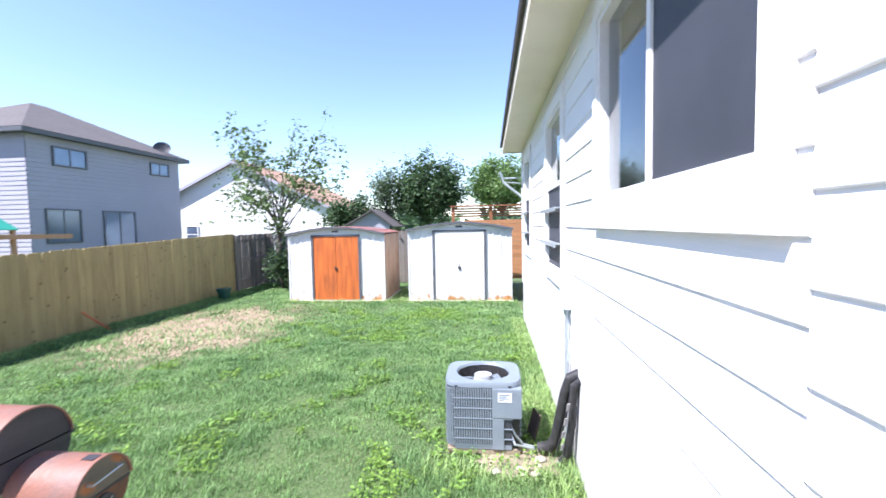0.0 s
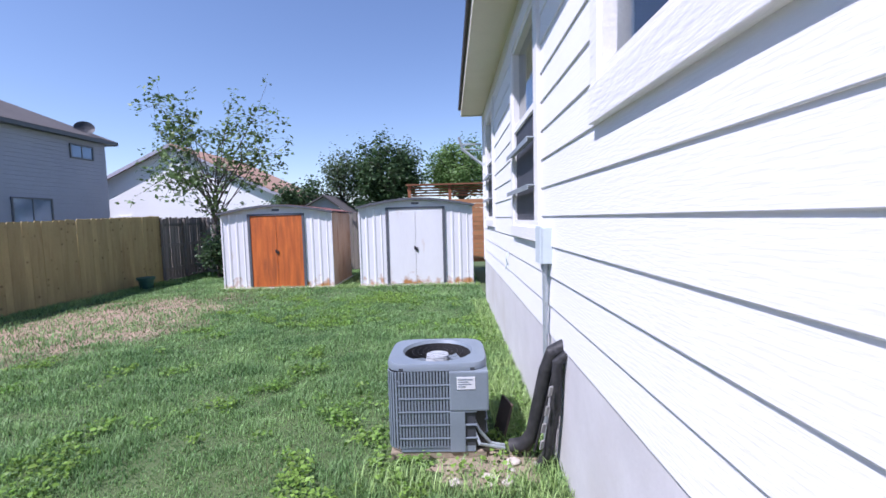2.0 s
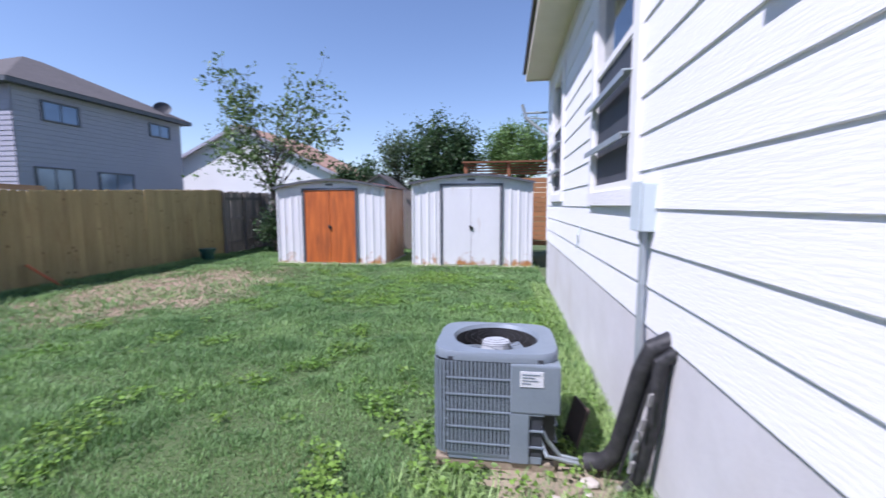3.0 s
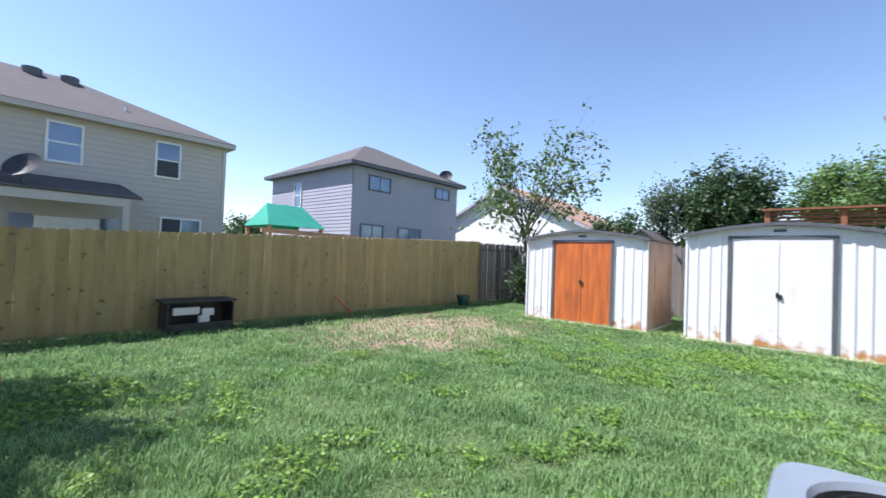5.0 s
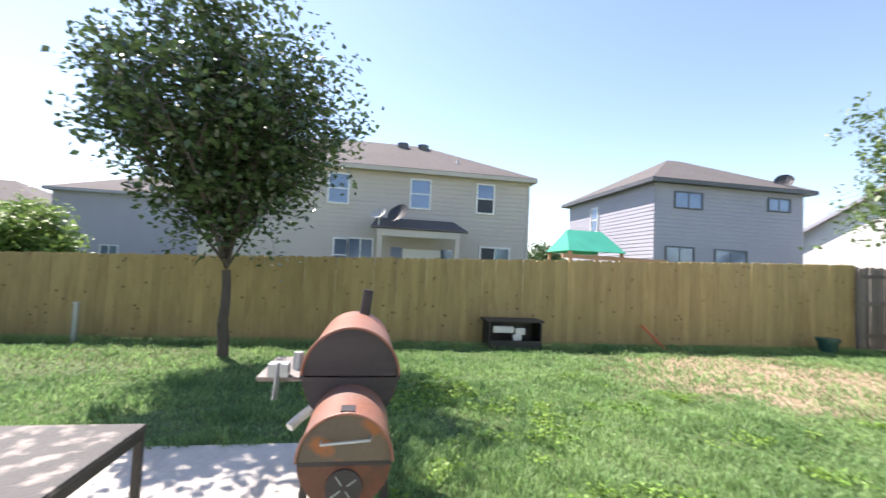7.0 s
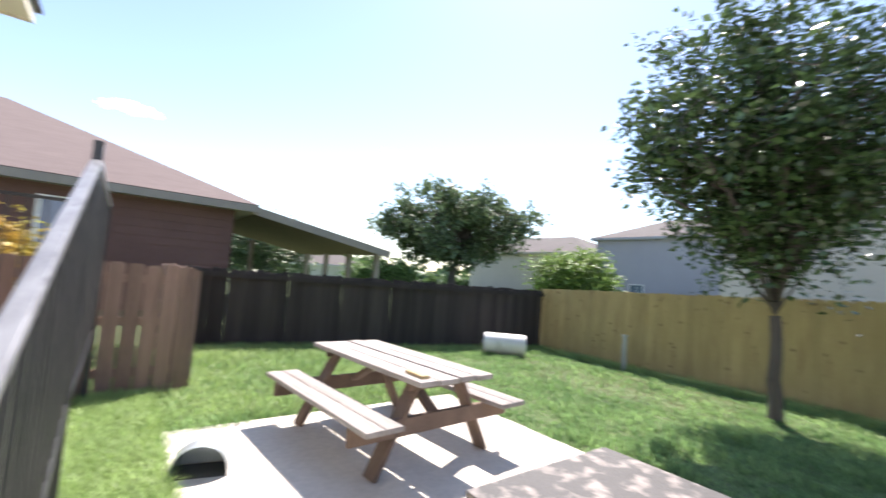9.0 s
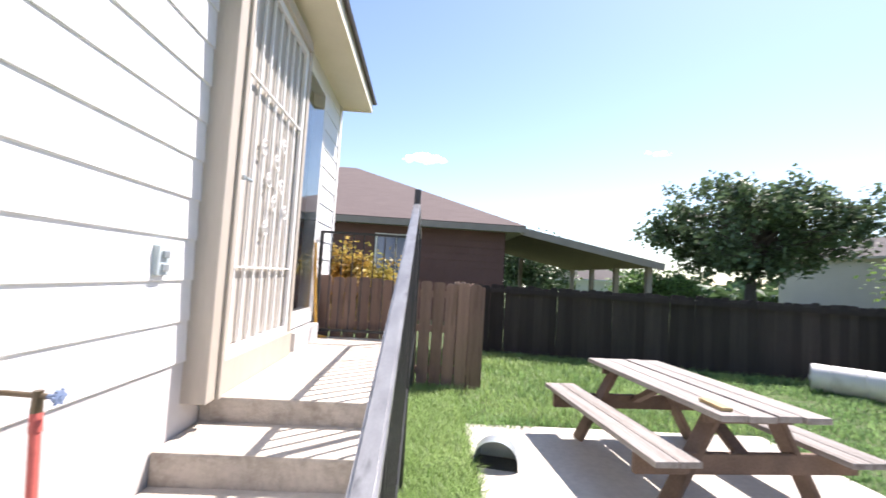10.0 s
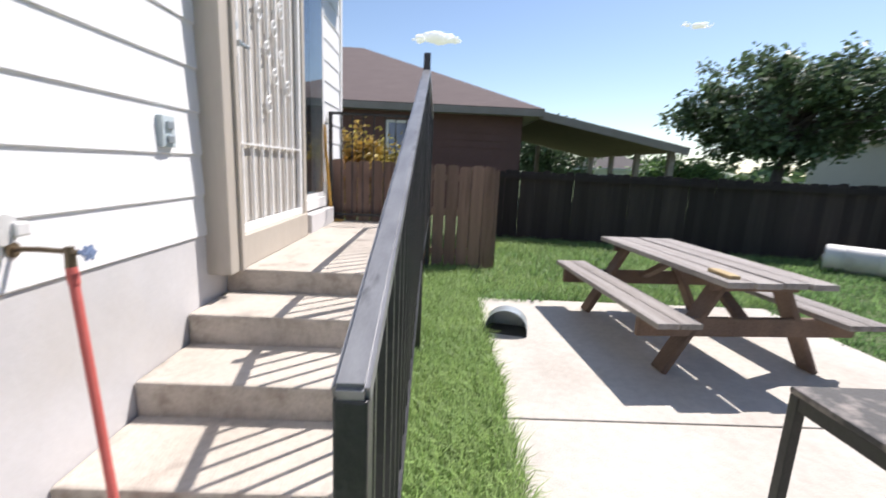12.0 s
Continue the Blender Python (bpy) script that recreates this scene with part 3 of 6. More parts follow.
def security_door():
    d = thing("door_1", (-0.03, -0.76, 0.7), label="white iron security door with scrollwork over a beige screen", category="door", kind="structure")
    y0, y1, z0, z1 = -1.37, 0.06, 0.83, 3.56
    for nm, a, b, c, e, x in (("side_trim", y1, y1 + 0.17, 0.63, z1 + 0.1, -0.15), ("side_trim", y0 - 0.08, y0, 0.63, z1 + 0.1, -0.10), ("head_trim", y0, y1, z1, z1 + 0.1, -0.12), ("threshold", y0, y1, 0.62, z0, -0.13)):
        bm = new_bm()
        box(bm, x, 0.003, a, b, c, e, 0.006)
        part(nm, bm, M_TAN, d, "tan painted wood casing")
    bm = new_bm()
    box(bm, -0.17, -0.15, y1 + 0.01, y1 + 0.055, 0.63, z1 + 0.1, 0.004)
    part("casing_bead", bm, M_TAN, d)
    fx0, fx1 = -0.085, -0.05
    bm = new_bm()
    w = 0.06
    for a, b, c, e in ((y0, y0 + w, z0, z1), (y1 - w, y1, z0, z1), (y0 + w, y1 - w, z0, z0 + w), (y0 + w, y1 - w, z1 - w, z1)):
        box(bm, fx0, fx1, a, b, c, e, 0.004)
    part("door_frame", bm, M_TRIM, d, "white steel frame")
    bm = new_bm()
    box(bm, -0.045, -0.04, y0 + w, y1 - w, z0 + w, z1 - w)
    part("door_screen", bm, M_TINT, d, "beige mesh screen")
    n = 8
    for i in range(1, n):
        y = y0 + w + (y1 - y0 - 2 * w) * i / n
        bm = new_bm()
        beam(bm, (-0.066, y, z0 + w), (-0.066, y, z1 - w), 0.018, 0.018)
        part("bar", bm, M_TRIM, d)
    for z in (1.42, 2.75):
        bm = new_bm()
        beam(bm, (-0.074, y0 + w, z), (-0.074, y1 - w, z), 0.022, 0.012)
        part("cross_bar", bm, M_TRIM, d)
    for cy, cz in ((-0.62, 2.1), (-0.9, 2.1), (-0.76, 2.28), (-0.76, 1.94), (-0.62, 1.72), (-0.9, 2.45), (-0.48, 2.32), (-1.04, 1.9)):
        bm = new_bm()
        pts = []
        for j in range(15):
            a = j / 14 * 2.6 * math.pi
            rr = 0.015 + 0.055 * j / 14
            pts.append((-0.082, cy + rr * math.cos(a), cz + rr * math.sin(a)))
        tube(bm, pts, 0.008, 5)
        part("scroll", bm, M_TRIM, d)
    bm = new_bm()
    box(bm, -0.105, -0.05, y1 - 0.15, y1 - 0.03, 1.9, 2.18, 0.008)
    lock = part("lock_box", bm, M_TRIM, d, "white lock box")
    bm = new_bm()
    rod(bm, (-0.105, y1 - 0.09, 2.0), (-0.15, y1 - 0.09, 2.0), 0.018)
    rod(bm, (-0.145, y1 - 0.09, 2.0), (-0.145, y1 - 0.2, 2.0), 0.012)
    rod(bm, (-0.105, y1 - 0.09, 2.1), (-0.125, y1 - 0.09, 2.1), 0.025)
    part("door_handle", bm, M_GALV, lock, "brushed steel lever handle")


security_door()
bm = new_bm()
box(bm, -0.13, 0.01, -2.42, -1.5, 0.61, 0.80, 0.012)
tagged(part("trim_ledge", bm, M_FOUND), "pale stained masonry ledge under the narrow window", "ledge", kind="structure")

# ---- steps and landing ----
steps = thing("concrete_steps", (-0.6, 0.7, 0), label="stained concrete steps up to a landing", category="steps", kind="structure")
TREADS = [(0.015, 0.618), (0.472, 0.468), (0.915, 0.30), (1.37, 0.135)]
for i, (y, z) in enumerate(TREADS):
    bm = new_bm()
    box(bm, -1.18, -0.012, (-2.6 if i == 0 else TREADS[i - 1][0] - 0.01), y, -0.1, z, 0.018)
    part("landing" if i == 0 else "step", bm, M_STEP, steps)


def railing():
    r = thing("iron_railing", (-1.25, 0.5, 0), label="black iron stair railing, worn top rail greyed with painted sky sheen", category="railing")
    X = -1.268
    top = lambda y: 1.90 if y < -0.05 else 1.90 - (y + 0.05) * 0.362
    bm = new_bm()
    beam(bm, (X, -0.07, top(-0.06)), (X, 2.27, top(2.27)), 0.044, 0.036, 0.006)
    part("top_rail", bm, M_RAILTOP, r, "worn top rail with sky sheen in its grey")
    bm = new_bm()
    beam(bm, (X, -2.58, 1.90), (X, -0.07, 1.90), 0.044, 0.036, 0.006)
    part("top_rail", bm, M_RAILTOP, r)
    bm = new_bm()
    beam(bm, (X, -0.05, 0.70), (X, 2.24, 0.70 - 2.29 * 0.27), 0.03, 0.03)
    part("bottom_rail", bm, M_RAIL, r)
    bm = new_bm()
    beam(bm, (X, -2.58, 0.70), (X, -0.05, 0.70), 0.03, 0.03)
    part("bottom_rail", bm, M_RAIL, r)
    for y in (2.25, -0.05, -2.55):
        bm = new_bm()
        box(bm, X - 0.021, X + 0.021, y - 0.021, y + 0.021, 0.0, top(y) + (0.1 if y == -0.05 else -0.01), 0.004)
        part("post", bm, M_RAIL, r)
    y = 2.11
    while y > -2.5:
        if abs(y + 0.05) > 0.06:
            bm = new_bm()
            zb = 0.70 if y < -0.05 else 0.70 - (y + 0.05) * 0.27
            beam(bm, (X, y, zb), (X, y, top(y) - 0.01), 0.016, 0.016)
            part("baluster", bm, M_RAIL, r)
        y -= 0.135
    # across the end of the landing
    e = thing("landing_guard", (-0.6, -2.56, 0.613), label="black iron guard rail across the landing's end", category="railing")
    for z in (1.90, 0.70):
        bm = new_bm()
        beam(bm, (-1.25, -2.56, z), (-0.05, -2.56, z), 0.03, 0.03)
        part("rail", bm, M_BLACK, e)
    for x in (-0.06,):
        bm = new_bm()
        box(bm, x - 0.02, x + 0.02, -2.58, -2.54, 0.6, 1.91)
        part("post", bm, M_BLACK, e)
    for i in range(1, 9):
        x = -0.06 - i * 0.13
        bm = new_bm()
        beam(bm, (x, -2.56, 0.7), (x, -2.56, 1.89), 0.014, 0.014)
        part("baluster", bm, M_BLACK, e)


railing()
bm = new_bm()
rod(bm, (-0.10, -2.44, 0.613), (-0.03, -2.36, 1.75), 0.018, 0.018, 8)
rod(bm, (-0.22, -2.5, 0.613), (-0.10, -2.44, 0.64), 0.02, 0.02, 8)
tagged(part("tool_handle", bm, M_YELLOW), "yellow wooden tool handle leaning in the landing corner", "tool handle")


# ---- fixtures on the house wall ----
def wall_fixtures():
    e = thing("junction_box", (-0.05, 4.72, 1.41), label="pale blue-grey electrical box with conduit on the siding", category="electrical box")
    bm = new_bm()
    box(bm, -0.09, -0.005, 4.675, 4.825, 1.385, 1.64, 0.008)
    b = part("body", bm, M_JBOX, e)
    bm = new_bm()
    box(bm, -0.1, -0.088, 4.67, 4.83, 1.39, 1.65, 0.004)
    part("cover", bm, M_JBOX, b)
    bm = new_bm()
    rod(bm, (-0.05, 4.75, 1.40), (-0.05, 4.75, 1.34), 0.028, 0.028, 12)
    part("fitting", bm, M_GALV, e, "steel conduit fitting")
    bm = new_bm()
    tube(bm, [(-0.05, 4.75, 1.36), (-0.05, 4.75, 0.86), (-0.05, 4.76, 0.0)], 0.019, 10)
    part("conduit", bm, M_GALV, e, "grey metal conduit")
    o = thing("wall_outlet", (-0.02, 0.56, 1.36), label="grey weatherproof outlet on the siding", category="outlet")
    bm = new_bm()
    box(bm, -0.045, 0.0, 0.51, 0.61, 1.36, 1.51, 0.006)
    part("plate", bm, M_JBOX, o)
    for z in (1.40, 1.465):
        bm = new_bm()
        box(bm, -0.058, -0.044, 0.535, 0.585, z - 0.018, z + 0.018, 0.004)
        part("socket_cover", bm, M_GALV, o)
    c = thing("vent_cap", (-0.05, 1.44, 1.05), label="white plastic vent cap on the siding", category="vent cap")
    bm = new_bm()
    rod(bm, (0, 1.44, 1.085), (-0.07, 1.44, 1.08), 0.056, 0.048, 16)
    part("hood", bm, M_WHITE, c, smooth=True)
    bm = new_bm()
    box(bm, -0.085, -0.03, 1.37, 1.42, 1.055, 1.10, 0.008)
    part("spout", bm, M_WHITE, c)
    f = thing("garden_tap", (-0.195, 1.372, 0.0), label="brass tap with a blue handle on a red standpipe", category="tap")
    bm = new_bm()
    rod(bm, (-0.36, 1.50, 0.03), (-0.195, 1.372, 0.95), 0.0145, 0.0145, 14)
    rod(bm, (-0.205, 1.379, 0.9), (-0.195, 1.372, 0.955), 0.017, 0.017, 14)
    part("standpipe", bm, M_REDPIPE, f, "red painted pipe", smooth=True)
    bm = new_bm()
    tube(bm, [(0.02, 1.372, 1.005), (-0.1, 1.372, 1.01), (-0.225, 1.372, 1.005)], 0.009, 10)
    rod(bm, (-0.195, 1.372, 0.955), (-0.195, 1.372, 1.022), 0.017, 0.014, 12)
    rod(bm, (-0.02, 1.372, 1.005), (-0.004, 1.372, 1.005), 0.026, 0.026, 14)
    part("valve", bm, M_BRASS, f, "dull brass valve", smooth=True)
    bm = new_bm()
    rod(bm, (-0.225, 1.372, 1.005), (-0.265, 1.372, 1.005), 0.008, 0.008, 8)
    rod(bm, (-0.25, 1.372, 1.005), (-0.262, 1.372, 1.005), 0.02, 0.02, 12)
    for k in range(6):
        u = math.pi * k / 3
        rod(bm, (-0.256, 1.372 + 0.017 * math.cos(u), 1.005 + 0.017 * math.sin(u)), (-0.256, 1.372 + 0.026 * math.cos(u), 1.005 + 0.026 * math.sin(u)), 0.005, 0.006, 6)
    part("handle", bm, M_BLUE, f, "blue round handle")
    k = thing("wire_stub", (-0.02, 6.85, 1.1), label="loose wire stub hanging on the siding", category="wire")
    bm = new_bm()
    tube(bm, [(-0.02, 6.85, 1.3), (-0.05, 6.83, 1.22), (-0.03, 6.9, 1.15), (-0.05, 6.92, 1.08)], 0.008, 6)
    part("wire", bm, M_JBOX, k)
    s = thing("dish_bracket", (-0.5, 10.42, 3.2), label="grey steel pipe bracket at the house corner", category="bracket")
    bm = new_bm()
    tube(bm, [(0.0, 10.38, 2.75), (-0.42, 10.48, 3.1), (-0.5, 10.48, 3.35)], 0.028, 8)
    rod(bm, (-0.48, 10.48, 3.2), (-0.05, 10.48, 3.2), 0.02, 0.02, 8)
    rod(bm, (-0.46, 10.48, 3.12), (-0.05, 10.48, 3.08), 0.015, 0.015, 8)
    part("pipe", bm, M_GALV, s)


wall_fixtures()


# ---- air conditioner ----
def air_conditioner():
    x0, x1, y0, y1, zt = -1.19, -0.48, 4.66, 5.28, 0.70
    a = thing("air_conditioner", ((x0 + x1) / 2, (y0 + y1) / 2, 0), label="grey outdoor condenser unit with a round fan on top", category="air conditioner")
    bm = new_bm()
    vs = box(bm, x0 + 0.007, x1 - 0.007, y0 + 0.007, y1 - 0.007, 0.06, zt - 0.155)
    bmesh.ops.bevel(bm, geom=[e for e in bm.edges if abs(e.verts[0].co.z - e.verts[1].co.z) > 0.3], offset=0.08, segments=4, affect="EDGES")
    part("coil", bm, M_AC_DARK, a, "dark condenser coil")
    bm = new_bm()
    box(bm, x0 + 0.007, x1 - 0.007, y0 + 0.007, y1 - 0.007, zt - 0.154, zt - 0.03)
    bmesh.ops.bevel(bm, geom=[e for e in bm.edges if abs(e.verts[0].co.z - e.verts[1].co.z) > 0.1], offset=0.08, segments=4, affect="EDGES")
    bmesh.ops.delete(bm, geom=[f for f in bm.faces if abs(f.normal.z) > 0.5], context="FACES_ONLY")
    part("upper_coil", bm, M_AC_DARK, a, "dark condenser coil")
    bm = new_bm()
    box(bm, x0 + 0.01, x1 - 0.01, y0 + 0.01, y1 - 0.01, 0.0, 0.058, 0.01)
    part("base_pad", bm, M_SOIL, a, "soil-covered pad")

    def ring(z0, z1, out, name, n=5):
        bm = new_bm()
        box(bm, x0 - out, x1 + out, y0 - out, y1 + out, z0, z1)
        bmesh.ops.bevel(bm, geom=[e for e in bm.edges if abs(e.verts[0].co.z - e.verts[1].co.z) > (z1 - z0) * 0.5], offset=0.085, segments=n, affect="EDGES")
        part(name, bm, M_AC, a)

    ring(0.06, 0.1, -0.004, "bottom_band")
    for i in range(1, 6):
        ring(0.06 + i * 0.097, 0.068 + i * 0.097, 0.007, "louvre_band")
    # top cover with a round opening
    bm = new_bm()
    cx, cy, rad = (x0 + x1) / 2, (y0 + y1) / 2 + 0.01, 0.268
    n = 48
    outer, inner, low = [], [], []
    hx, hy, rc = (x1 - x0) / 2 + 0.012, (y1 - y0) / 2 + 0.012, 0.10
    for i in range(n):
        t = 2 * math.pi * i / n
        c, s = math.cos(t), math.sin(t)
        e = 5.0
        sq = (abs(c) ** e + abs(s) ** e) ** (-1 / e)
        outer.append((cx + hx * c * sq, cy + hy * s * sq))
        inner.append((cx + rad * c, cy + rad * s))
    rows = [[bm.verts.new((x, y, zt - 0.05)) for x, y in outer], [bm.verts.new((x, y, zt - 0.018)) for x, y in outer],
            [bm.verts.new((cx + (x - cx) * 0.975, cy + (y - cy) * 0.975, zt)) for x, y in outer],
            [bm.verts.new((x, y, zt + 0.004)) for x, y in inner], [bm.verts.new((cx + (x - cx) * 0.95, cy + (y - cy) * 0.95, zt - 0.02)) for x, y in inner],
            [bm.verts.new((cx + (x - cx) * 0.93, cy + (y - cy) * 0.93, zt - 0.14)) for x, y in inner]]
    for p, q in zip(rows[:5], rows[1:5]):
        for i in range(n):
            j = (i + 1) % n
            bm.faces.new((p[i], p[j], q[j], q[i]))
    bmesh.ops.delete(bm, geom=rows[5], context="VERTS")
    bmesh.ops.recalc_face_normals(bm, faces=bm.faces[:])
    top = part("top_cover", bm, M_AC, a, smooth=True)
    # wall and floor of the fan opening coloured black to stand for shade
    bm = new_bm()
    bmesh.ops.create_cone(bm, cap_ends=False, segments=n, radius1=rad * 0.93, radius2=rad * 0.95, depth=0.12, matrix=Matrix.Translation((cx, cy, zt - 0.08)))
    part("fan_shroud", bm, M_BLACK, a, "fan opening's inside, its shade coloured in as black", smooth=True)
    bm = new_bm()
    rod(bm, (cx, cy, zt - 0.15), (cx, cy, zt - 0.142), rad * 0.94, rad * 0.94, 32)
    part("fan_well", bm, M_BLACK, a)
    for i in range(3):
        t = 2 * math.pi * i / 3 + 0.4
        bm = new_bm()
        c, s = math.cos(t), math.sin(t)
        poly(bm, [(cx + 0.05 * c, cy + 0.05 * s, zt - 0.1), (cx + 0.22 * math.cos(t - 0.35), cy + 0.22 * math.sin(t - 0.35), zt - 0.12),
                  (cx + 0.22 * math.cos(t + 0.45), cy + 0.22 * math.sin(t + 0.45), zt - 0.08), (cx + 0.05 * math.cos(t + 0.9), cy + 0.05 * math.sin(t + 0.9), zt - 0.08)])
        r = bmesh.ops.extrude_face_region(bm, geom=bm.faces[:])
        bmesh.ops.translate(bm, vec=(0, 0, -0.006), verts=[g for g in r["geom"] if isinstance(g, bmesh.types.BMVert)])
        part("fan_blade", bm, M_AC, top, "grey fan blade")
    bm = new_bm()
    rod(bm, (cx, cy, zt - 0.1), (cx, cy, zt - 0.03), 0.1, 0.085, 24)
    part("motor", bm, M_AC_CAP, a, "pale grey motor cap", smooth=True)
    for i in range(4):
        bm = new_bm()
        tube(bm, [(cx + (0.075 + 0.04 * i) * math.cos(t), cy + (0.075 + 0.04 * i) * math.sin(t), zt - 0.003) for t in np.linspace(0, 2 * math.pi, 25)], 0.0013, 4)
        part("guard_ring", bm, M_BLACK, top)
    # upright fins
    fin = new_bm()
    box(fin, -0.0065, 0.0065, -0.006, 0.004, 0.09, zt - 0.055)
    fin_mesh = mesh_of("fin", fin, M_AC)
    rc = 0.087
    spots_at = [(x0 + rc + i * 0.0225, y0 + 0.004, 0) for i in range(16)] + [(x0 + 0.004, y0 + rc + i * 0.0225, -90) for i in range(20)]
    spots_at += [(x0 + rc - (rc - 0.004) * math.sin(radians(q)), y0 + rc - (rc - 0.004) * math.cos(radians(q)), -q) for q in (15, 30, 45, 60, 75)]
    for fx, fy, turn in spots_at:
        ob = new("fin", fin_mesh)
        ob.parent, ob.matrix_parent_inverse = a, a.matrix_basis.inverted()
        ob.location, ob.rotation_euler = (fx, fy, 0), (0, 0, radians(turn))
    # service panel corner
    bm = new_bm()
    box(bm, x1 - 0.27, x1 + 0.008, y0 - 0.012, y0 + 0.25, 0.36, zt - 0.052, 0.012)
    sp = part("service_panel", bm, M_AC, a)
    bm = new_bm()
    box(bm, x1 - 0.215, x1 - 0.085, y0 - 0.016, y0 - 0.011, 0.52, 0.61, 0.002)
    part("rating_label", bm, M_LABEL, sp, "faded pale rating label")
    for i in range(4):
        bm = new_bm()
        box(bm, x1 - 0.205, x1 - 0.205 + (0.10, 0.07, 0.09, 0.05)[i], y0 - 0.0185, y0 - 0.0155, 0.59 - i * 0.017, 0.596 - i * 0.017)
        part("print_line", bm, M_AC, sp)
    bm = new_bm()
    box(bm, x1 - 0.27, x1 - 0.16, y0 - 0.008, y0 + 0.1, 0.06, 0.36, 0.006)
    part("corner_post", bm, M_AC, a)
    bm = new_bm()
    box(bm, x1 - 0.16, x1 - 0.02, y0 + 0.05, y0 + 0.25, 0.06, 0.36)
    part("valve_recess", bm, M_BLACK, a)
    for i, (zz, yy) in enumerate(((0.2, 4.74), (0.12, 4.70))):
        bm = new_bm()
        tube(bm, [(x1 - 0.1, y0 + 0.05, zz + 0.08), (x1 - 0.06, yy - 0.05, zz), (x1 + 0.02, yy - 0.02, 0.09), (x1 + 0.12, yy, 0.06)], 0.012, 8)
        part("valve_pipe", bm, M_GALV, a, "bare metal pipe")


air_conditioner()
ls = thing("line_set", (-0.15, 4.68, 0.0), label="black insulated refrigerant pipes running into the wall", category="pipe")
bm = new_bm()
tube(bm, [(0.03, 4.42, 0.90), (-0.07, 4.44, 0.84), (-0.10, 4.50, 0.7), (-0.14, 4.57, 0.42), (-0.17, 4.63, 0.2), (-0.22, 4.68, 0.1), (-0.31, 4.72, 0.062)], 0.052, 14)
part("insulated_pipe", bm, M_FOAM, ls, smooth=True)
bm = new_bm()
tube(bm, [(0.03, 4.35, 0.88), (-0.06, 4.37, 0.80), (-0.06, 4.44, 0.45), (-0.09, 4.53, 0.12), (-0.13, 4.56, 0.03)], 0.034, 12)
part("insulated_pipe", bm, M_FOAM, ls, smooth=True)
bm = new_bm()
tube(bm, [(-0.02, 4.39, 0.83), (-0.08, 4.43, 0.68), (-0.13, 4.51, 0.35), (-0.17, 4.58, 0.1)], 0.008, 6)
part("wire", bm, M_FOAM, ls, "thin black wire", smooth=True)
for x, y, z in ((-0.105, 4.40, 0.62), (-0.117, 4.45, 0.47), (-0.13, 4.50, 0.33), (-0.135, 4.53, 0.2)):
    bm = new_bm()
    beam(bm, (x, y - 0.055, z + 0.035), (x - 0.008, y - 0.04, z - 0.035), 0.03, 0.012, 0.003)
    part("tape_scrap", bm, M_TAPE, ls, "torn grey tape")
bm = new_bm()
beam(bm, (-0.38, 4.95, 0.0), (-0.30, 4.97, 0.3), 0.02, 0.2, 0.004, up="X")
tagged(part("brown_board", bm, M_RAFTER), "dark red-brown board leaning by the condenser", "board")


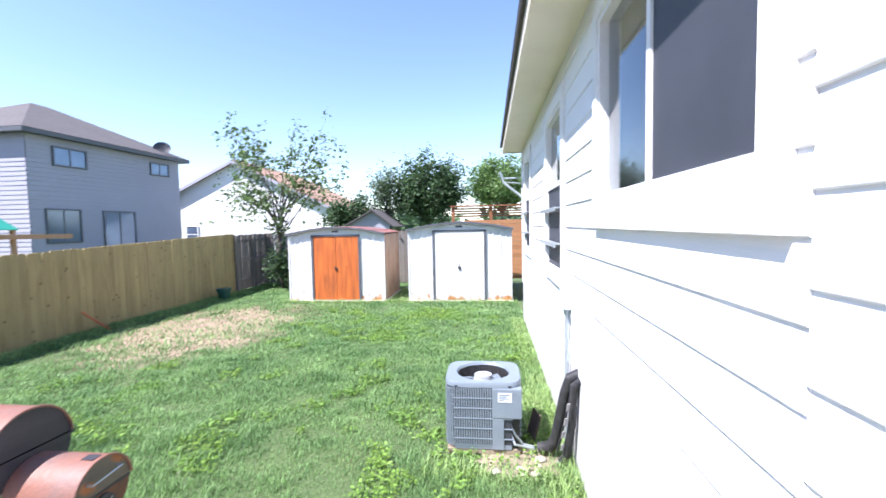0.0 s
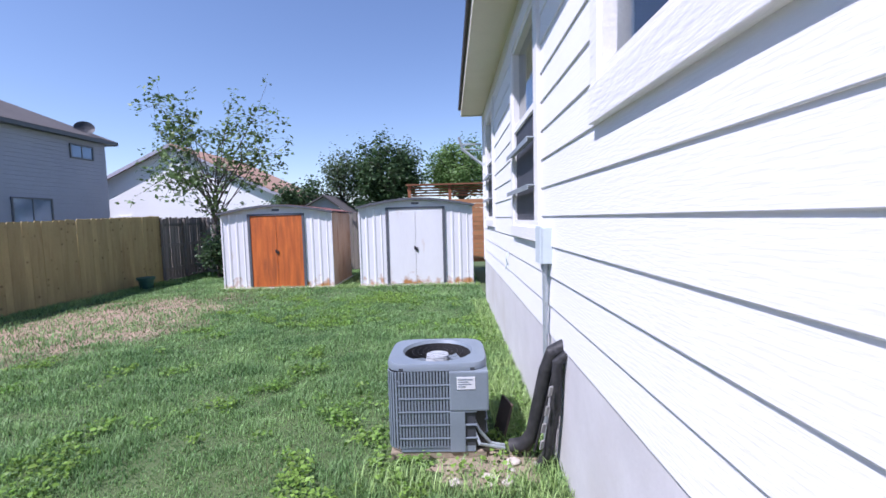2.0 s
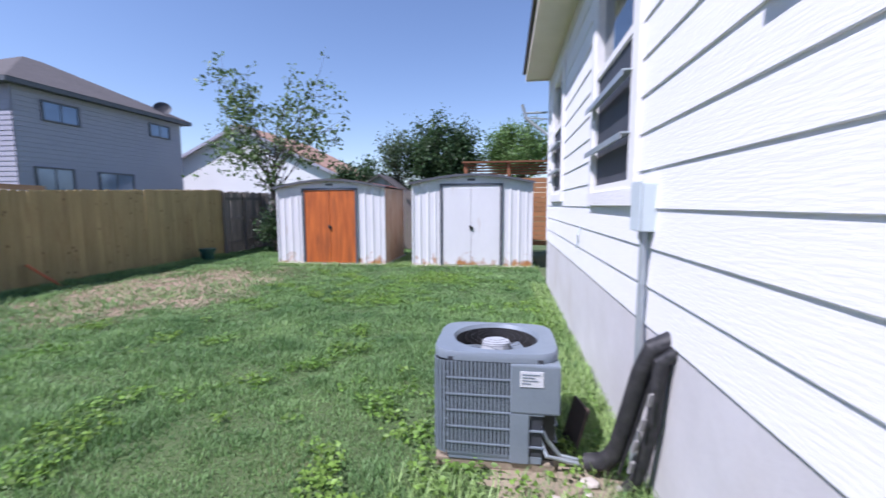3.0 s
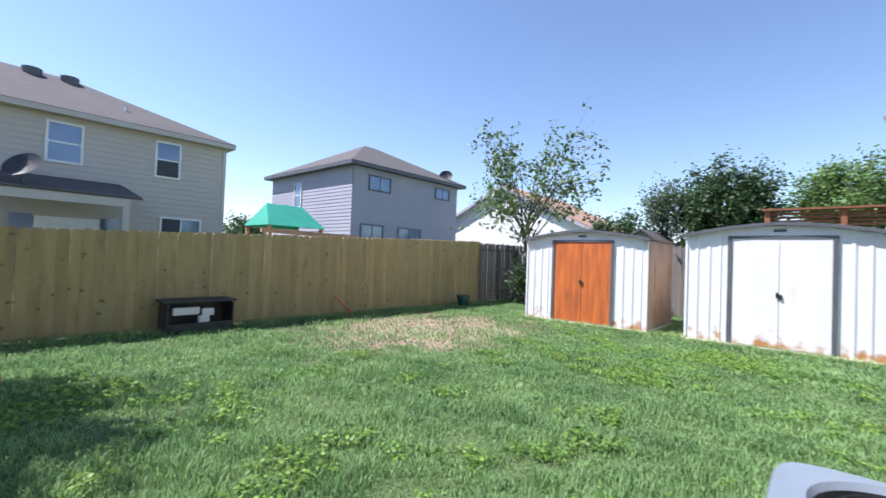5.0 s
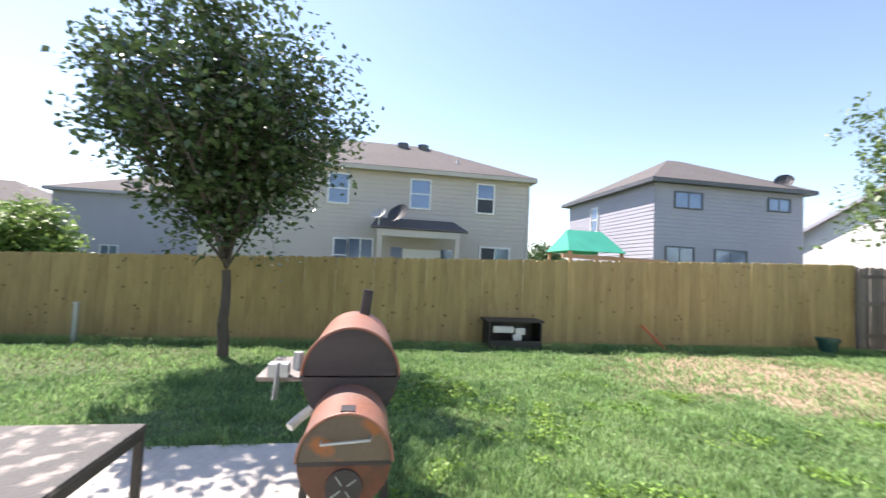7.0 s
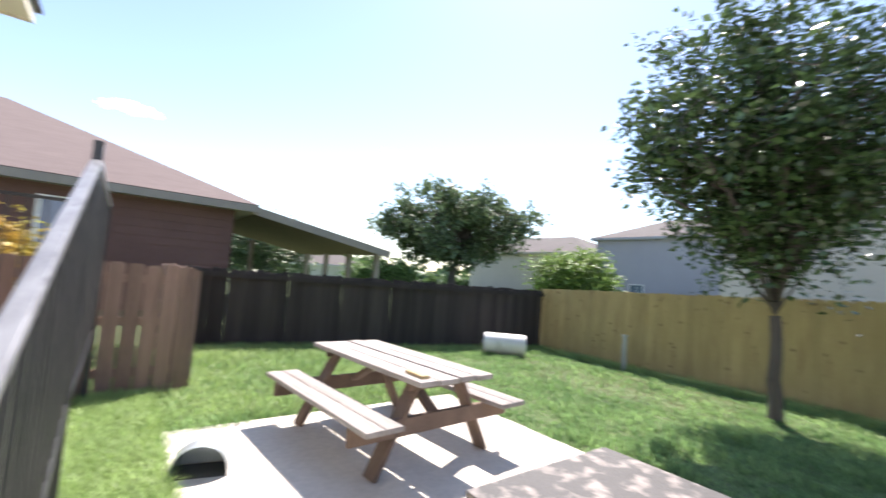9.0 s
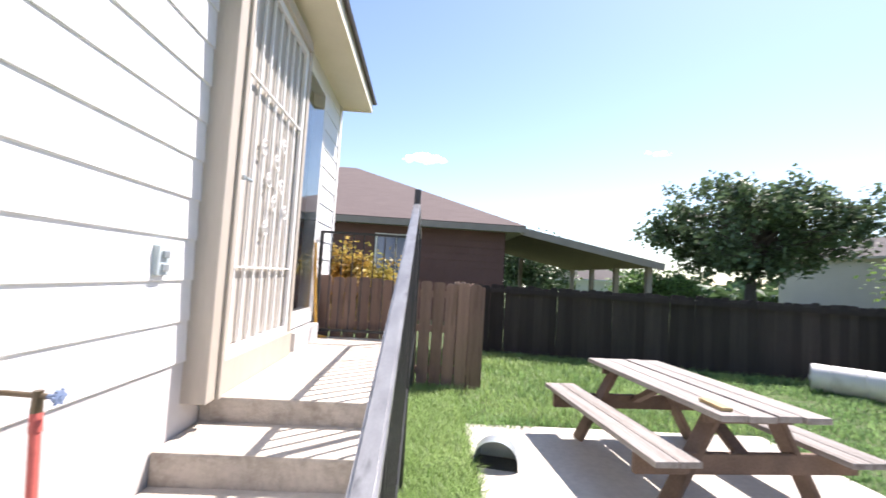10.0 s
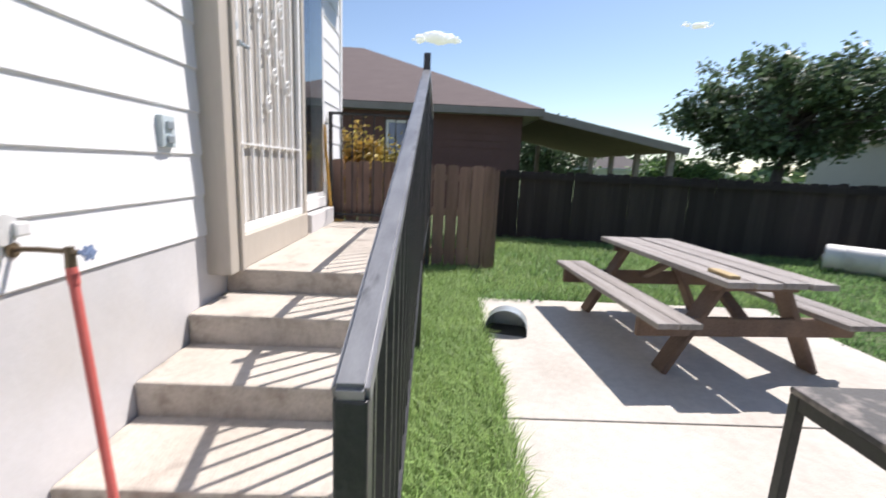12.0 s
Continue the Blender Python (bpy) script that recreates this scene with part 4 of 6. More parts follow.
# ---- sheds ----
def shed(x0, x1, yf, depth, ze, door_mat, roof_mat, roof_label, label):
    zp, zb = ze + 0.23, 0.05
    s = thing("metal_shed", ((x0 + x1) / 2, yf + depth / 2, 0), label=label, category="shed", group="garden sheds")
    dx0, dx1, dz = x0 + 0.75, x1 - 0.75, ze - 0.045
    xm = (x0 + x1) / 2

    def ribbed(a, b, fixed, axis, zt, m, out):
        bm = new_bm()
        n = max(4, int((b - a) / 0.028))
        col = []
        for i in range(n + 1):
            t = a + (b - a) * i / n
            ph = ((t - a) / 0.19) % 1.0
            d = out * (0.014 if ph < 0.12 or ph > 0.88 else 0.0)
            p = (t, fixed + d) if axis == "x" else (fixed + d, t)
            q = (t, fixed + d - out * 0.012) if axis == "x" else (fixed + d - out * 0.012, t)
            z1 = zt(t) if callable(zt) else zt
            col.append([bm.verts.new((*p, zb)), bm.verts.new((*p, z1)), bm.verts.new((*q, z1)), bm.verts.new((*q, zb))])
        for c, e in zip(col, col[1:]):
            for i in range(4):
                j = (i + 1) % 4
                bm.faces.new((c[i], e[i], e[j], c[j]))
        bmesh.ops.recalc_face_normals(bm, faces=bm.faces[:])
        return bm

    part("front_panel", ribbed(x0, dx0 - 0.07, yf, "x", ze, M_SHED, -1), M_SHED, s)
    part("front_panel", ribbed(dx1 + 0.07, x1, yf, "x", ze, M_SHED, -1), M_SHED, s)
    part("side_panel", ribbed(yf, yf + depth, x0, "y", ze, M_SHED, -1), M_SHED, s)
    part("side_panel", ribbed(yf, yf + depth, x1, "y", ze, M_SHED_RUST, 1), M_SHED_RUST, s, "rust-streaked side")
    part("back_panel", ribbed(x0, x1, yf + depth, "x", ze, M_SHED, 1), M_SHED, s)
    for y in (yf - 0.004, yf + depth):
        bm = new_bm()
        slab_poly(bm, [(x0, y, ze - 0.06), (x1, y, ze - 0.06), (x1, y, ze + 0.02), (xm + 0.6, y, zp - 0.05), (xm - 0.6, y, zp - 0.05), (x0, y, ze + 0.02)], 0.01)
        part("gable", bm, M_SHED, s)
    for sx in (-1, 1):
        bm = new_bm()
        e = x0 - 0.06 if sx < 0 else x1 + 0.06
        # a low arch in four flats, with a standing rib at each joint
        arch = [(e + (xm - e) * u, ze + 0.03 + (zp - ze - 0.03) * (1 - (1 - u) ** 1.7)) for u in (0, 0.25, 0.5, 0.75, 1.0)]
        for (xa, za), (xb, zb2) in zip(arch, arch[1:]):
            slab_poly(bm, [(xa, yf - 0.1, za), (xb, yf - 0.1, zb2), (xb, yf + depth + 0.08, zb2), (xa, yf + depth + 0.08, za)], 0.012)
            beam(bm, (xa, yf - 0.1, za + 0.008), (xa, yf + depth + 0.08, za + 0.008), 0.03, 0.02)
        part("roof_panel", bm, roof_mat, s, roof_label)
        bm = new_bm()
        for (xa, za), (xb, zb2) in zip(arch, arch[1:]):
            beam(bm, (xa, yf - 0.105, za - 0.018), (xb, yf - 0.105, zb2 - 0.018), 0.02, 0.055)
        part("roof_trim", bm, M_SHEDTRIM, s)
    bm = new_bm()
    box(bm, xm - 0.09, xm + 0.09, yf - 0.022, yf - 0.004, zp - 0.16, zp - 0.11)
    part("gable_vent", bm, M_SHEDTRIM, s)
    for a, b, c, d in ((dx0 - 0.07, dx0, zb, dz + 0.05), (dx1, dx1 + 0.07, zb, dz + 0.05), (dx0, dx1, dz, dz + 0.05)):
        bm = new_bm()
        box(bm, a, b, yf - 0.035, yf + 0.01, c, d, 0.004)
        part("door_track" if d - c < 0.1 else "door_jamb", bm, M_SHEDTRIM, s)
    for a, b in ((dx0, xm - 0.004), (xm + 0.004, dx1)):
        bm = new_bm()
        box(bm, a, b, yf - 0.02, yf - 0.005, zb + 0.02, dz, 0.003)
        dr = part("door", bm, door_mat, s)
        bm = new_bm()
        hx, hz = (b - 0.02, 0.99) if a == dx0 else (a + 0.02, 0.96)
        box(bm, hx - 0.018, hx + 0.018, yf - 0.05, yf - 0.02, hz - 0.045, hz + 0.045, 0.006)
        part("handle", bm, M_BLACK, dr, "black pull handle")
    for x in (x0, x1):
        bm = new_bm()
        box(bm, x - 0.02, x + 0.02, yf - 0.02, yf + 0.02, zb, ze)
        part("corner_post", bm, M_SHED, s)
    bm = new_bm()
    box(bm, x0 - 0.06, x1 + 0.06, yf - 0.08, yf + depth + 0.05, 0.0, zb + 0.005, 0.01)
    part("base", bm, M_CONC, s, "pale concrete base")


shed(-6.60, -3.765, 12.58, 2.0, 1.95, M_RUSTDOOR, M_SHEDROOF_RED, "rust-red metal roof", "white ribbed metal shed with a rusted orange double door")
shed(-3.04, -0.165, 12.58, 2.0, 2.03, M_SHED, M_SHEDROOF, "grey metal roof going rusty", "white ribbed metal shed with a white double door and rust stains")


# ---- fences ----
def picket_mesh(w, m, dog=0.02, name="picket"):
    bm = new_bm()
    pts = [(-w / 2, 0, 0), (w / 2, 0, 0), (w / 2, 0, 1 - dog), (w / 2 - dog * 1.2, 0, 1), (-w / 2 + dog * 1.2, 0, 1), (-w / 2, 0, 1 - dog)]
    slab_poly(bm, pts, 0.018)
    return mesh_of(name, bm, m)


def fence(name, p0, p1, h0, h1, m, label, width=0.14, gap=0.004, jitter=0.012, seed=1, rails=(0.3, 0.95, 1.5), rail_side=1, base=0.02, post_side=None):
    rs = random.Random(seed)
    p0, p1 = Vector((*p0, 0)), Vector((*p1, 0))
    d = p1 - p0
    ln = d.length
    ang = math.atan2(d.y, d.x)
    f = thing(name, p0, math.degrees(ang), label=label, category="fence", kind="structure")
    mesh = picket_mesh(width, m)
    n = int(ln / (width + gap))
    for i in range(n):
        t = (i + 0.5) / n
        ob = new("picket", mesh)
        ob.parent = f
        h = h0 + (h1 - h0) * t + rs.uniform(-jitter, jitter) - base
        ob.location = (t * ln, rs.uniform(-0.004, 0.004), base)
        ob.rotation_euler = (0, rs.uniform(-0.006, 0.006), rs.uniform(-0.02, 0.02))
        ob.scale = (1, 1, h)
    for z in rails:
        bm = new_bm()
        s = 0.035 * rail_side
        beam(bm, (0, s, z * h0 / 1.7), (ln, s, z * h1 / 1.7), 0.035, 0.085)
        part("rail", bm, m, f, local=True)
    k = max(2, int(ln / 2.4))
    for i in range(k + 1):
        bm = new_bm()
        x = ln * i / k
        box(bm, x - 0.045, x + 0.045, 0.065 * (post_side or rail_side) - 0.04, 0.065 * (post_side or rail_side) + 0.04, 0, (h0 + (h1 - h0) * i / k) * 0.97)
        part("post", bm, m, f, local=True)
    return f


fence("fence_west", (-9.5, -3.98), (-9.5, 14.43), 1.38, 2.02, M_FENCE, "new yellow-brown pine picket fence", 0.143, -0.0006, 0.01, 3, rail_side=1)
fence("fence_south", (-1.97, -5.6), (-9.53, -3.94), 1.33, 1.34, M_FENCE_DARK, "old blackened picket fence with gaps", 0.141, -0.0012, 0.02, 5, rails=(1.56,), rail_side=-1, post_side=1)
fence("fence_gate", (-2.11, -2.72), (-0.04, -2.72), 1.36, 1.36, M_FENCE_BROWN, "faded brown picket fence beside the landing", 0.145, 0.008, 0.02, 7, rail_side=-1)
fence("fence_side", (-2.06, -2.8), (-1.97, -5.55), 1.36, 1.34, M_FENCE_BROWN, "faded brown picket fence running back", 0.14, 0.008, 0.02, 8)
fence("fence_old", (-9.5, 14.45), (-9.5, 16.6), 1.97, 2.0, M_FENCE_OLD, "weathered grey picket fence", 0.13, 0.012, 0.03, 9, rail_side=-1)
fence("fence_north", (-9.6, 16.6), (-0.9, 16.6), 1.98, 2.0, M_FENCE_OLD, "weathered grey picket fence behind the sheds", 0.13, 0.01, 0.03, 11)


def cedar_screen():
    """A slatted cedar screen and fence behind the second shed."""
    c = thing("cedar_screen", (0.0, 16.2, 0), label="reddish cedar fence with a slatted screen on top", category="fence", kind="structure")
    for i in range(14):
        bm = new_bm()
        z = 0.3 + i * 0.145
        box(bm, -1.6, 1.6, 15.4, 15.425, z, z + 0.135)
        part("board", bm, M_FENCE_CEDAR, c)
    for x in (-2.0, -0.7, 0.6, 1.6):
        bm = new_bm()
        box(bm, x - 0.05, x + 0.05, 15.43, 15.53, 0, 2.79)
        part("post", bm, M_FENCE_RED, c)
    for i in range(4):
        bm = new_bm()
        z = 2.44 + i * 0.085
        box(bm, -2.05, 1.6, 15.53, 15.555, z, z + 0.05)
        part("slat", bm, M_FENCE_RED, c)
    bm = new_bm()
    box(bm, -2.1, 1.65, 15.36, 15.6, 2.79, 2.835)
    part("cap", bm, M_FENCE_RED, c)


cedar_screen()


# ---- picnic table ----
def picnic_table():
    t = thing("picnic_table", (-3.43, -0.60, 0.03), 4.0, label="weathered wooden picnic table with two attached benches", category="picnic table")
    rs = random.Random(2)
    L = 1.72
    # tabletop planks along y, in the table's own axes
    for i in range(4):
        bm = new_bm()
        x = -0.363 + i * 0.183
        y0, y1 = -L / 2 + rs.uniform(-0.012, 0.012), L / 2 + rs.uniform(-0.012, 0.012)
        box(bm, x, x + (0.175 if i != 1 else 0.15), y0, y1, 0.652, 0.692, 0.007)
        part("plank", bm, M_TABLE, t, local=True)
    for sx in (-1, 1):
        for j in range(2):
            bm = new_bm()
            x = sx * 0.635 + (j - 1) * 0.15 + 0.003
            box(bm, x, x + 0.144, -L / 2 - 0.02, L / 2 + 0.02, 0.396, 0.434, 0.007)
            part("bench_plank", bm, M_TABLE, t, local=True)
    for sy in (-1, 1):
        y = sy * 0.61
        for sx in (-1, 1):
            bm = new_bm()
            beam(bm, (sx * 0.20, y, 0.655), (sx * 0.555, y, 0.0), 0.042, 0.135, 0.006, up="X")
            part("leg", bm, M_TABLE_LEG, t, local=True)
        bm = new_bm()
        beam(bm, (0.0, y * 1.0, 0.36), (0.0, y * 0.22, 0.645), 0.09, 0.042, 0.004)
        part("brace", bm, M_TABLE_LEG, t, local=True)
        bm = new_bm()
        beam(bm, (-0.78, y + sy * 0.045, 0.335), (0.78, y + sy * 0.045, 0.335), 0.13, 0.042, 0.006, up="X")
        part("bench_beam", bm, M_TABLE_LEG, t, local=True)
        bm = new_bm()
        beam(bm, (-0.31, y + sy * 0.045, 0.62), (0.31, y + sy * 0.045, 0.62), 0.07, 0.04, 0.006, up="X")
        part("top_cleat", bm, M_TABLE_LEG, t, local=True)


picnic_table()
bm = new_bm()
box(bm, -3.26, -3.19, -0.02, 0.2, 0.7235, 0.745, 0.004)
tagged(part("wood_scrap", bm, M_CARDBOARD), "yellow scrap of wood on the picnic table", "wood scrap")


# ---- flaking black table ----
def black_table():
    t = thing("black_table", (-2.81, 1.89, 0.03), label="low black metal table with a flaking mottled top", category="table")
    x0, x1, y0, y1, z = -3.22, -2.40, 1.60, 2.18, 0.75
    bm = new_bm()
    box(bm, x0, x1, y0, y1, z - 0.02, z, 0.005)
    part("tabletop", bm, M_GRATE, t)
    bm = new_bm()
    for a, b, c, d in ((x0 + 0.034, x1 - 0.034, y0 + 0.004, y0 + 0.03), (x0 + 0.034, x1 - 0.034, y1 - 0.03, y1 - 0.004), (x0 + 0.004, x0 + 0.03, y0 + 0.034, y1 - 0.034), (x1 - 0.03, x1 - 0.004, y0 + 0.034, y1 - 0.034)):
        box(bm, a, b, c, d, z - 0.06, z - 0.021)
    part("apron", bm, M_BLACK, t)
    for x in (x0 + 0.017, x1 - 0.017):
        for y in (y0 + 0.017, y1 - 0.017):
            bm = new_bm()
            box(bm, x - 0.015, x + 0.015, y - 0.015, y + 0.015, 0.03, z - 0.021, 0.003)
            part("leg", bm, M_BLACK, t)


black_table()


# ---- offset smoker ----
def half_drum(bm, cy, cz, r, x0, x1, a0, a1, n=24, thick=0.006, cap=True):
    rings = []
    for x in (x0, x1):
        rings.append([bm.verts.new((x, cy + r * math.cos(a0 + (a1 - a0) * i / n), cz + r * math.sin(a0 + (a1 - a0) * i / n))) for i in range(n + 1)])
    for i in range(n):
        bm.faces.new((rings[0][i], rings[0][i + 1], rings[1][i + 1], rings[1][i]))
    if cap:
        for g in rings:
            bm.faces.new(g)
    bmesh.ops.recalc_face_normals(bm, faces=bm.faces[:])


def smoker():
    X, CY, CZ, R = -3.55, 2.985, 0.855, 0.245
    s = thing("offset_smoker", (X - 0.3, CY, 0), label="rusty barrel smoker with an offset firebox and chimney", category="smoker")
    bm = new_bm()
    half_drum(bm, CY, CZ, R, X - 0.9, X, math.pi, 2 * math.pi)
    part("lower_drum", bm, M_SMOKEFACE, s)
    bm = new_bm()
    half_drum(bm, CY, CZ + 0.006, R + 0.004, X - 0.9, X, 0, math.pi, cap=False)
    lid = part("lid", bm, M_RUSTDRUM, s, "rust-red drum lid", smooth=True)
    bm = new_bm()
    half_drum(bm, CY, CZ + 0.006, R + 0.002, X - 0.895, X - 0.006, 0, math.pi)
    part("lid_end", bm, M_SMOKEFACE, lid, "sooty black lid end")
    bm = new_bm()
    tube(bm, [(X + 0.001, CY + (R + 0.006) * math.cos(a), CZ + 0.006 + (R + 0.006) * math.sin(a)) for a in np.linspace(0.02, math.pi - 0.02, 25)], 0.008, 6)
    part("lid_rim", bm, M_RUSTDRUM, lid)
    bm = new_bm()
    box(bm, X - 0.9, X + 0.004, CY - R - 0.012, CY - R + 0.01, CZ - 0.012, CZ + 0.02)
    part("seam_flange", bm, M_SMOKEFACE, s)
    bm = new_bm()
    box(bm, X - 0.9, X + 0.004, CY + R - 0.01, CY + R + 0.012, CZ - 0.012, CZ + 0.02)
    part("seam_flange", bm, M_SMOKEFACE, s)
    bm = new_bm()
    rod(bm, (X - 0.75, CY + 0.05, CZ + 0.22), (X - 0.75, CY + 0.07, CZ + 0.42), 0.036, 0.036, 14)
    part("chimney", bm, M_SMOKEFACE, s, "short steel chimney pipe")
    # firebox
    FX, FY, FZ, FR = -3.10, 2.992, 0.62, 0.192
    bm = new_bm()
    half_drum(bm, FY, FZ, FR, X + 0.002, FX, math.pi, 2 * math.pi)
    fb = part("firebox", bm, M_FIRELOW, s, "rust-brown firebox")
    bm = new_bm()
    half_drum(bm, FY, FZ + 0.005, FR + 0.004, X + 0.004, FX + 0.012, 0, math.pi, cap=False)
    fl = part("firebox_lid", bm, M_RUSTDRUM, s, "rust-red firebox lid", smooth=True)
    bm = new_bm()
    half_drum(bm, FY, FZ + 0.005, FR, X + 0.006, FX + 0.004, 0, math.pi)
    part("lid_face", bm, M_FIREFACE, fl)
    bm = new_bm()
    tube(bm, [(FX + 0.012, FY + (FR + 0.005) * math.cos(a), FZ + 0.005 + (FR + 0.005) * math.sin(a)) for a in np.linspace(0.0, math.pi, 25)], 0.007, 6)
    part("lid_rim", bm, M_RUSTDRUM, fl)
    bm = new_bm()
    tube(bm, [(FX, FY - 0.1, FZ + 0.09), (FX + 0.045, FY - 0.1, FZ + 0.09), (FX + 0.045, FY + 0.1, FZ + 0.105), (FX, FY + 0.1, FZ + 0.105)], 0.006, 6)
    part("handle", bm, M_GALV, fl, "bent wire handle")
    bm = new_bm()
    box(bm, FX - 0.1, FX - 0.02, FY - 0.03, FY + 0.03, FZ + FR, FZ + FR + 0.012)
    part("hinge", bm, M_SMOKEFACE, fl)
    bm = new_bm()
    box(bm, FX, FX + 0.006, FY - FR, FY + FR, FZ - 0.012, FZ + 0.004)
    part("seam_flange", bm, M_SMOKEFACE, fb)
    bm = new_bm()
    rod(bm, (FX - 0.002, FY, FZ - 0.1), (FX + 0.012, FY, FZ - 0.1), 0.075, 0.075, 20)
    dm = part("damper", bm, M_SMOKEFACE, fb, "round sooty air damper")
    for i in range(4):
        t = math.pi * i / 2 + 0.6
        bm = new_bm()
        beam(bm, (FX + 0.014, FY + 0.015 * math.cos(t), FZ - 0.1 + 0.015 * math.sin(t)), (FX + 0.014, FY + 0.06 * math.cos(t), FZ - 0.1 + 0.06 * math.sin(t)), 0.009, 0.004)
        part("vane", bm, M_GALV, dm)
    # side shelf with bits on it
    bm = new_bm()
    box(bm, X - 0.75, X - 0.2, CY - R - 0.27, CY - R - 0.02, CZ - 0.075, CZ - 0.05, 0.004)
    part("side_shelf", bm, M_TABLE, s, "weathered wooden side shelf")
    bm = new_bm()
    tube(bm, [(X - 0.15, CY - R + 0.05, CZ - 0.2), (X - 0.12, CY - R - 0.02, CZ - 0.25), (X - 0.08, CY - R - 0.06, CZ - 0.28)], 0.026, 8)
    part("crank", bm, M_WHITE, s, "white painted bent bracket")
    for x, yy in ((X - 0.82, -0.2), (X - 0.82, 0.2), (X + 0.05, -0.19), (X + 0.05, 0.19)):
        bm = new_bm()
        beam(bm, (x, CY + yy, CZ - 0.15 if x < X else FZ - 0.06), (x, CY + yy * 1.12, 0.0), 0.035, 0.035)
        part("leg", bm, M_SMOKEFACE, s)
    b = thing("shelf_bracket", (X - 0.15, CY - R - 0.17, CZ - 0.05), label="white bracket and bolt resting on the smoker's shelf", category="bracket")
    bm = new_bm()
    beam(bm, (X - 0.19, CY - R - 0.15, CZ + 0.03), (X - 0.16, CY - R - 0.16, CZ - 0.16), 0.012, 0.045)
    box(bm, X - 0.26, X - 0.18, CY - R - 0.21, CY - R - 0.1, CZ - 0.048, CZ + 0.025, 0.005)
    part("arm", bm, M_GALV, b)
    bm = new_bm()
    rod(bm, (X - 0.4, CY - R - 0.08, CZ - 0.05), (X - 0.4, CY - R - 0.08, CZ + 0.05), 0.035, 0.03, 10)
    part("knob", bm, M_GALV, b)


smoker()


# ---- small things in the yard ----
def small_things():
    h = thing("metal_hood", (-1.985, -0.6, 0.03), -14, label="galvanised metal hood lying open on the slab", category="metal hood")
    bm = new_bm()
    n = 18
    prof = [(0.17 * math.cos(math.pi * i / n), 0.2 * math.sin(math.pi * i / n) ** 0.75) for i in range(n + 1)]
    rows = []
    for y, k in ((0.12, 1.0), (-0.02, 1.0), (-0.13, 0.8)):
        rows.append([bm.verts.new((x * k, y, z * k)) for x, z in prof])
    for a, b in zip(rows, rows[1:]):
        for i in range(n):
            bm.faces.new((a[i], a[i + 1], b[i + 1], b[i]))
    bm.faces.new(rows[-1])
    bmesh.ops.recalc_face_normals(bm, faces=bm.faces[:])
    bmesh.ops.solidify(bm, geom=bm.faces[:], thickness=0.004)
    sh = part("shell", bm, M_GALV, h, smooth=True, local=True)
    # flat black sheet across the bottom of the hood
    bm = new_bm()
    box(bm, -0.17, 0.17, -0.1, 0.12, 0.0, 0.006)
    part("liner", bm, M_BLACK, h, "black sheet on the hood's floor", local=True)
    d = thing("plastic_drum", (-7.75, -3.4, 0.0), -42, label="white plastic drum lying on its side by the fence", category="drum")
    bm = new_bm()
    ringr = [(-0.42, 0.17), (-0.41, 0.205), (-0.38, 0.215), (-0.2, 0.215), (-0.19, 0.205), (-0.17, 0.215), (0.17, 0.215), (0.19, 0.205), (0.2, 0.215), (0.38, 0.215), (0.41, 0.205), (0.42, 0.17)]
    prev = None
    for x, r in ringr:
        cur = [bm.verts.new((x, r * math.cos(2 * math.pi * i / 24), 0.215 + r * math.sin(2 * math.pi * i / 24))) for i in range(24)]
        if prev:
            for i in range(24):
                j = (i + 1) % 24
                bm.faces.new((prev[i], prev[j], cur[j], cur[i]))
        else:
            bm.faces.new(cur)
        prev = cur
    bm.faces.new(prev)
    bmesh.ops.recalc_face_normals(bm, faces=bm.faces[:])
    part("drum_body", bm, M_WHITE, d, smooth=True, local=True)
    for y in (-0.1, 0.1):
        bm = new_bm()
        rod(bm, (0.42, y, 0.215), (0.435, y, 0.215), 0.03, 0.03, 10)
        part("bung", bm, M_WHITE, d, local=True)
    bm = new_bm()
    tube(bm, [(-9.1, -1.6, 0.0), (-9.1, -1.6, 0.62)], 0.04, 10)
    rod(bm, (-9.1, -1.6, 0.62), (-9.1, -1.6, 0.65), 0.05, 0.05, 10)
    tagged(part("pipe_stub", bm, M_GALV), "short grey pipe standing by the fence", "pipe")
    b = thing("black_bin", (-9.15, 5.62, 0.0), label="black plastic bin with white scraps tipped against the fence", category="bin")
    bm = new_bm()
    box(bm, -9.40, -8.95, 5.32, 6.37, 0.0, 0.03)
    box(bm, -9.40, -9.37, 5.32, 6.37, 0.03, 0.55, 0.005)
    for y in (5.32, 6.34):
        box(bm, -9.37, -8.95, y, y + 0.03, 0.03, 0.5, 0.005)
    box(bm, -8.98, -8.95, 5.35, 6.34, 0.03, 0.17)
    part("shell", bm, M_BLACK, b)
    bm = new_bm()
    box(bm, -9.43, -8.96, 5.27, 6.42, 0.51, 0.555, 0.01)
    part("rim", bm, M_BLACK, b)
    for y, z, w in ((5.42, 0.30, 0.42), (5.87, 0.27, 0.2), (5.82, 0.15, 0.18)):
        bm = new_bm()
        box(bm, -9.10, -9.02, y, y + w, z, z + 0.13, 0.03)
        part("scrap", bm, M_WHITE, b, "white scrap")
    bm = new_bm()
    beam(bm, (-9.1, 9.15, 0.0), (-9.42, 8.8, 0.47), 0.1, 0.03, 0.004)
    tagged(part("orange_board", bm, mat("orange_board_paint", (0.68, 0.17, 0.07), (0.58, 0.14, 0.06), 0.6, 6)), "orange board leaning on the fence", "board")
    p = thing("green_planter", (-8.95, 12.95, 0.0), label="dark green plastic planter", category="planter")
    bm = new_bm()
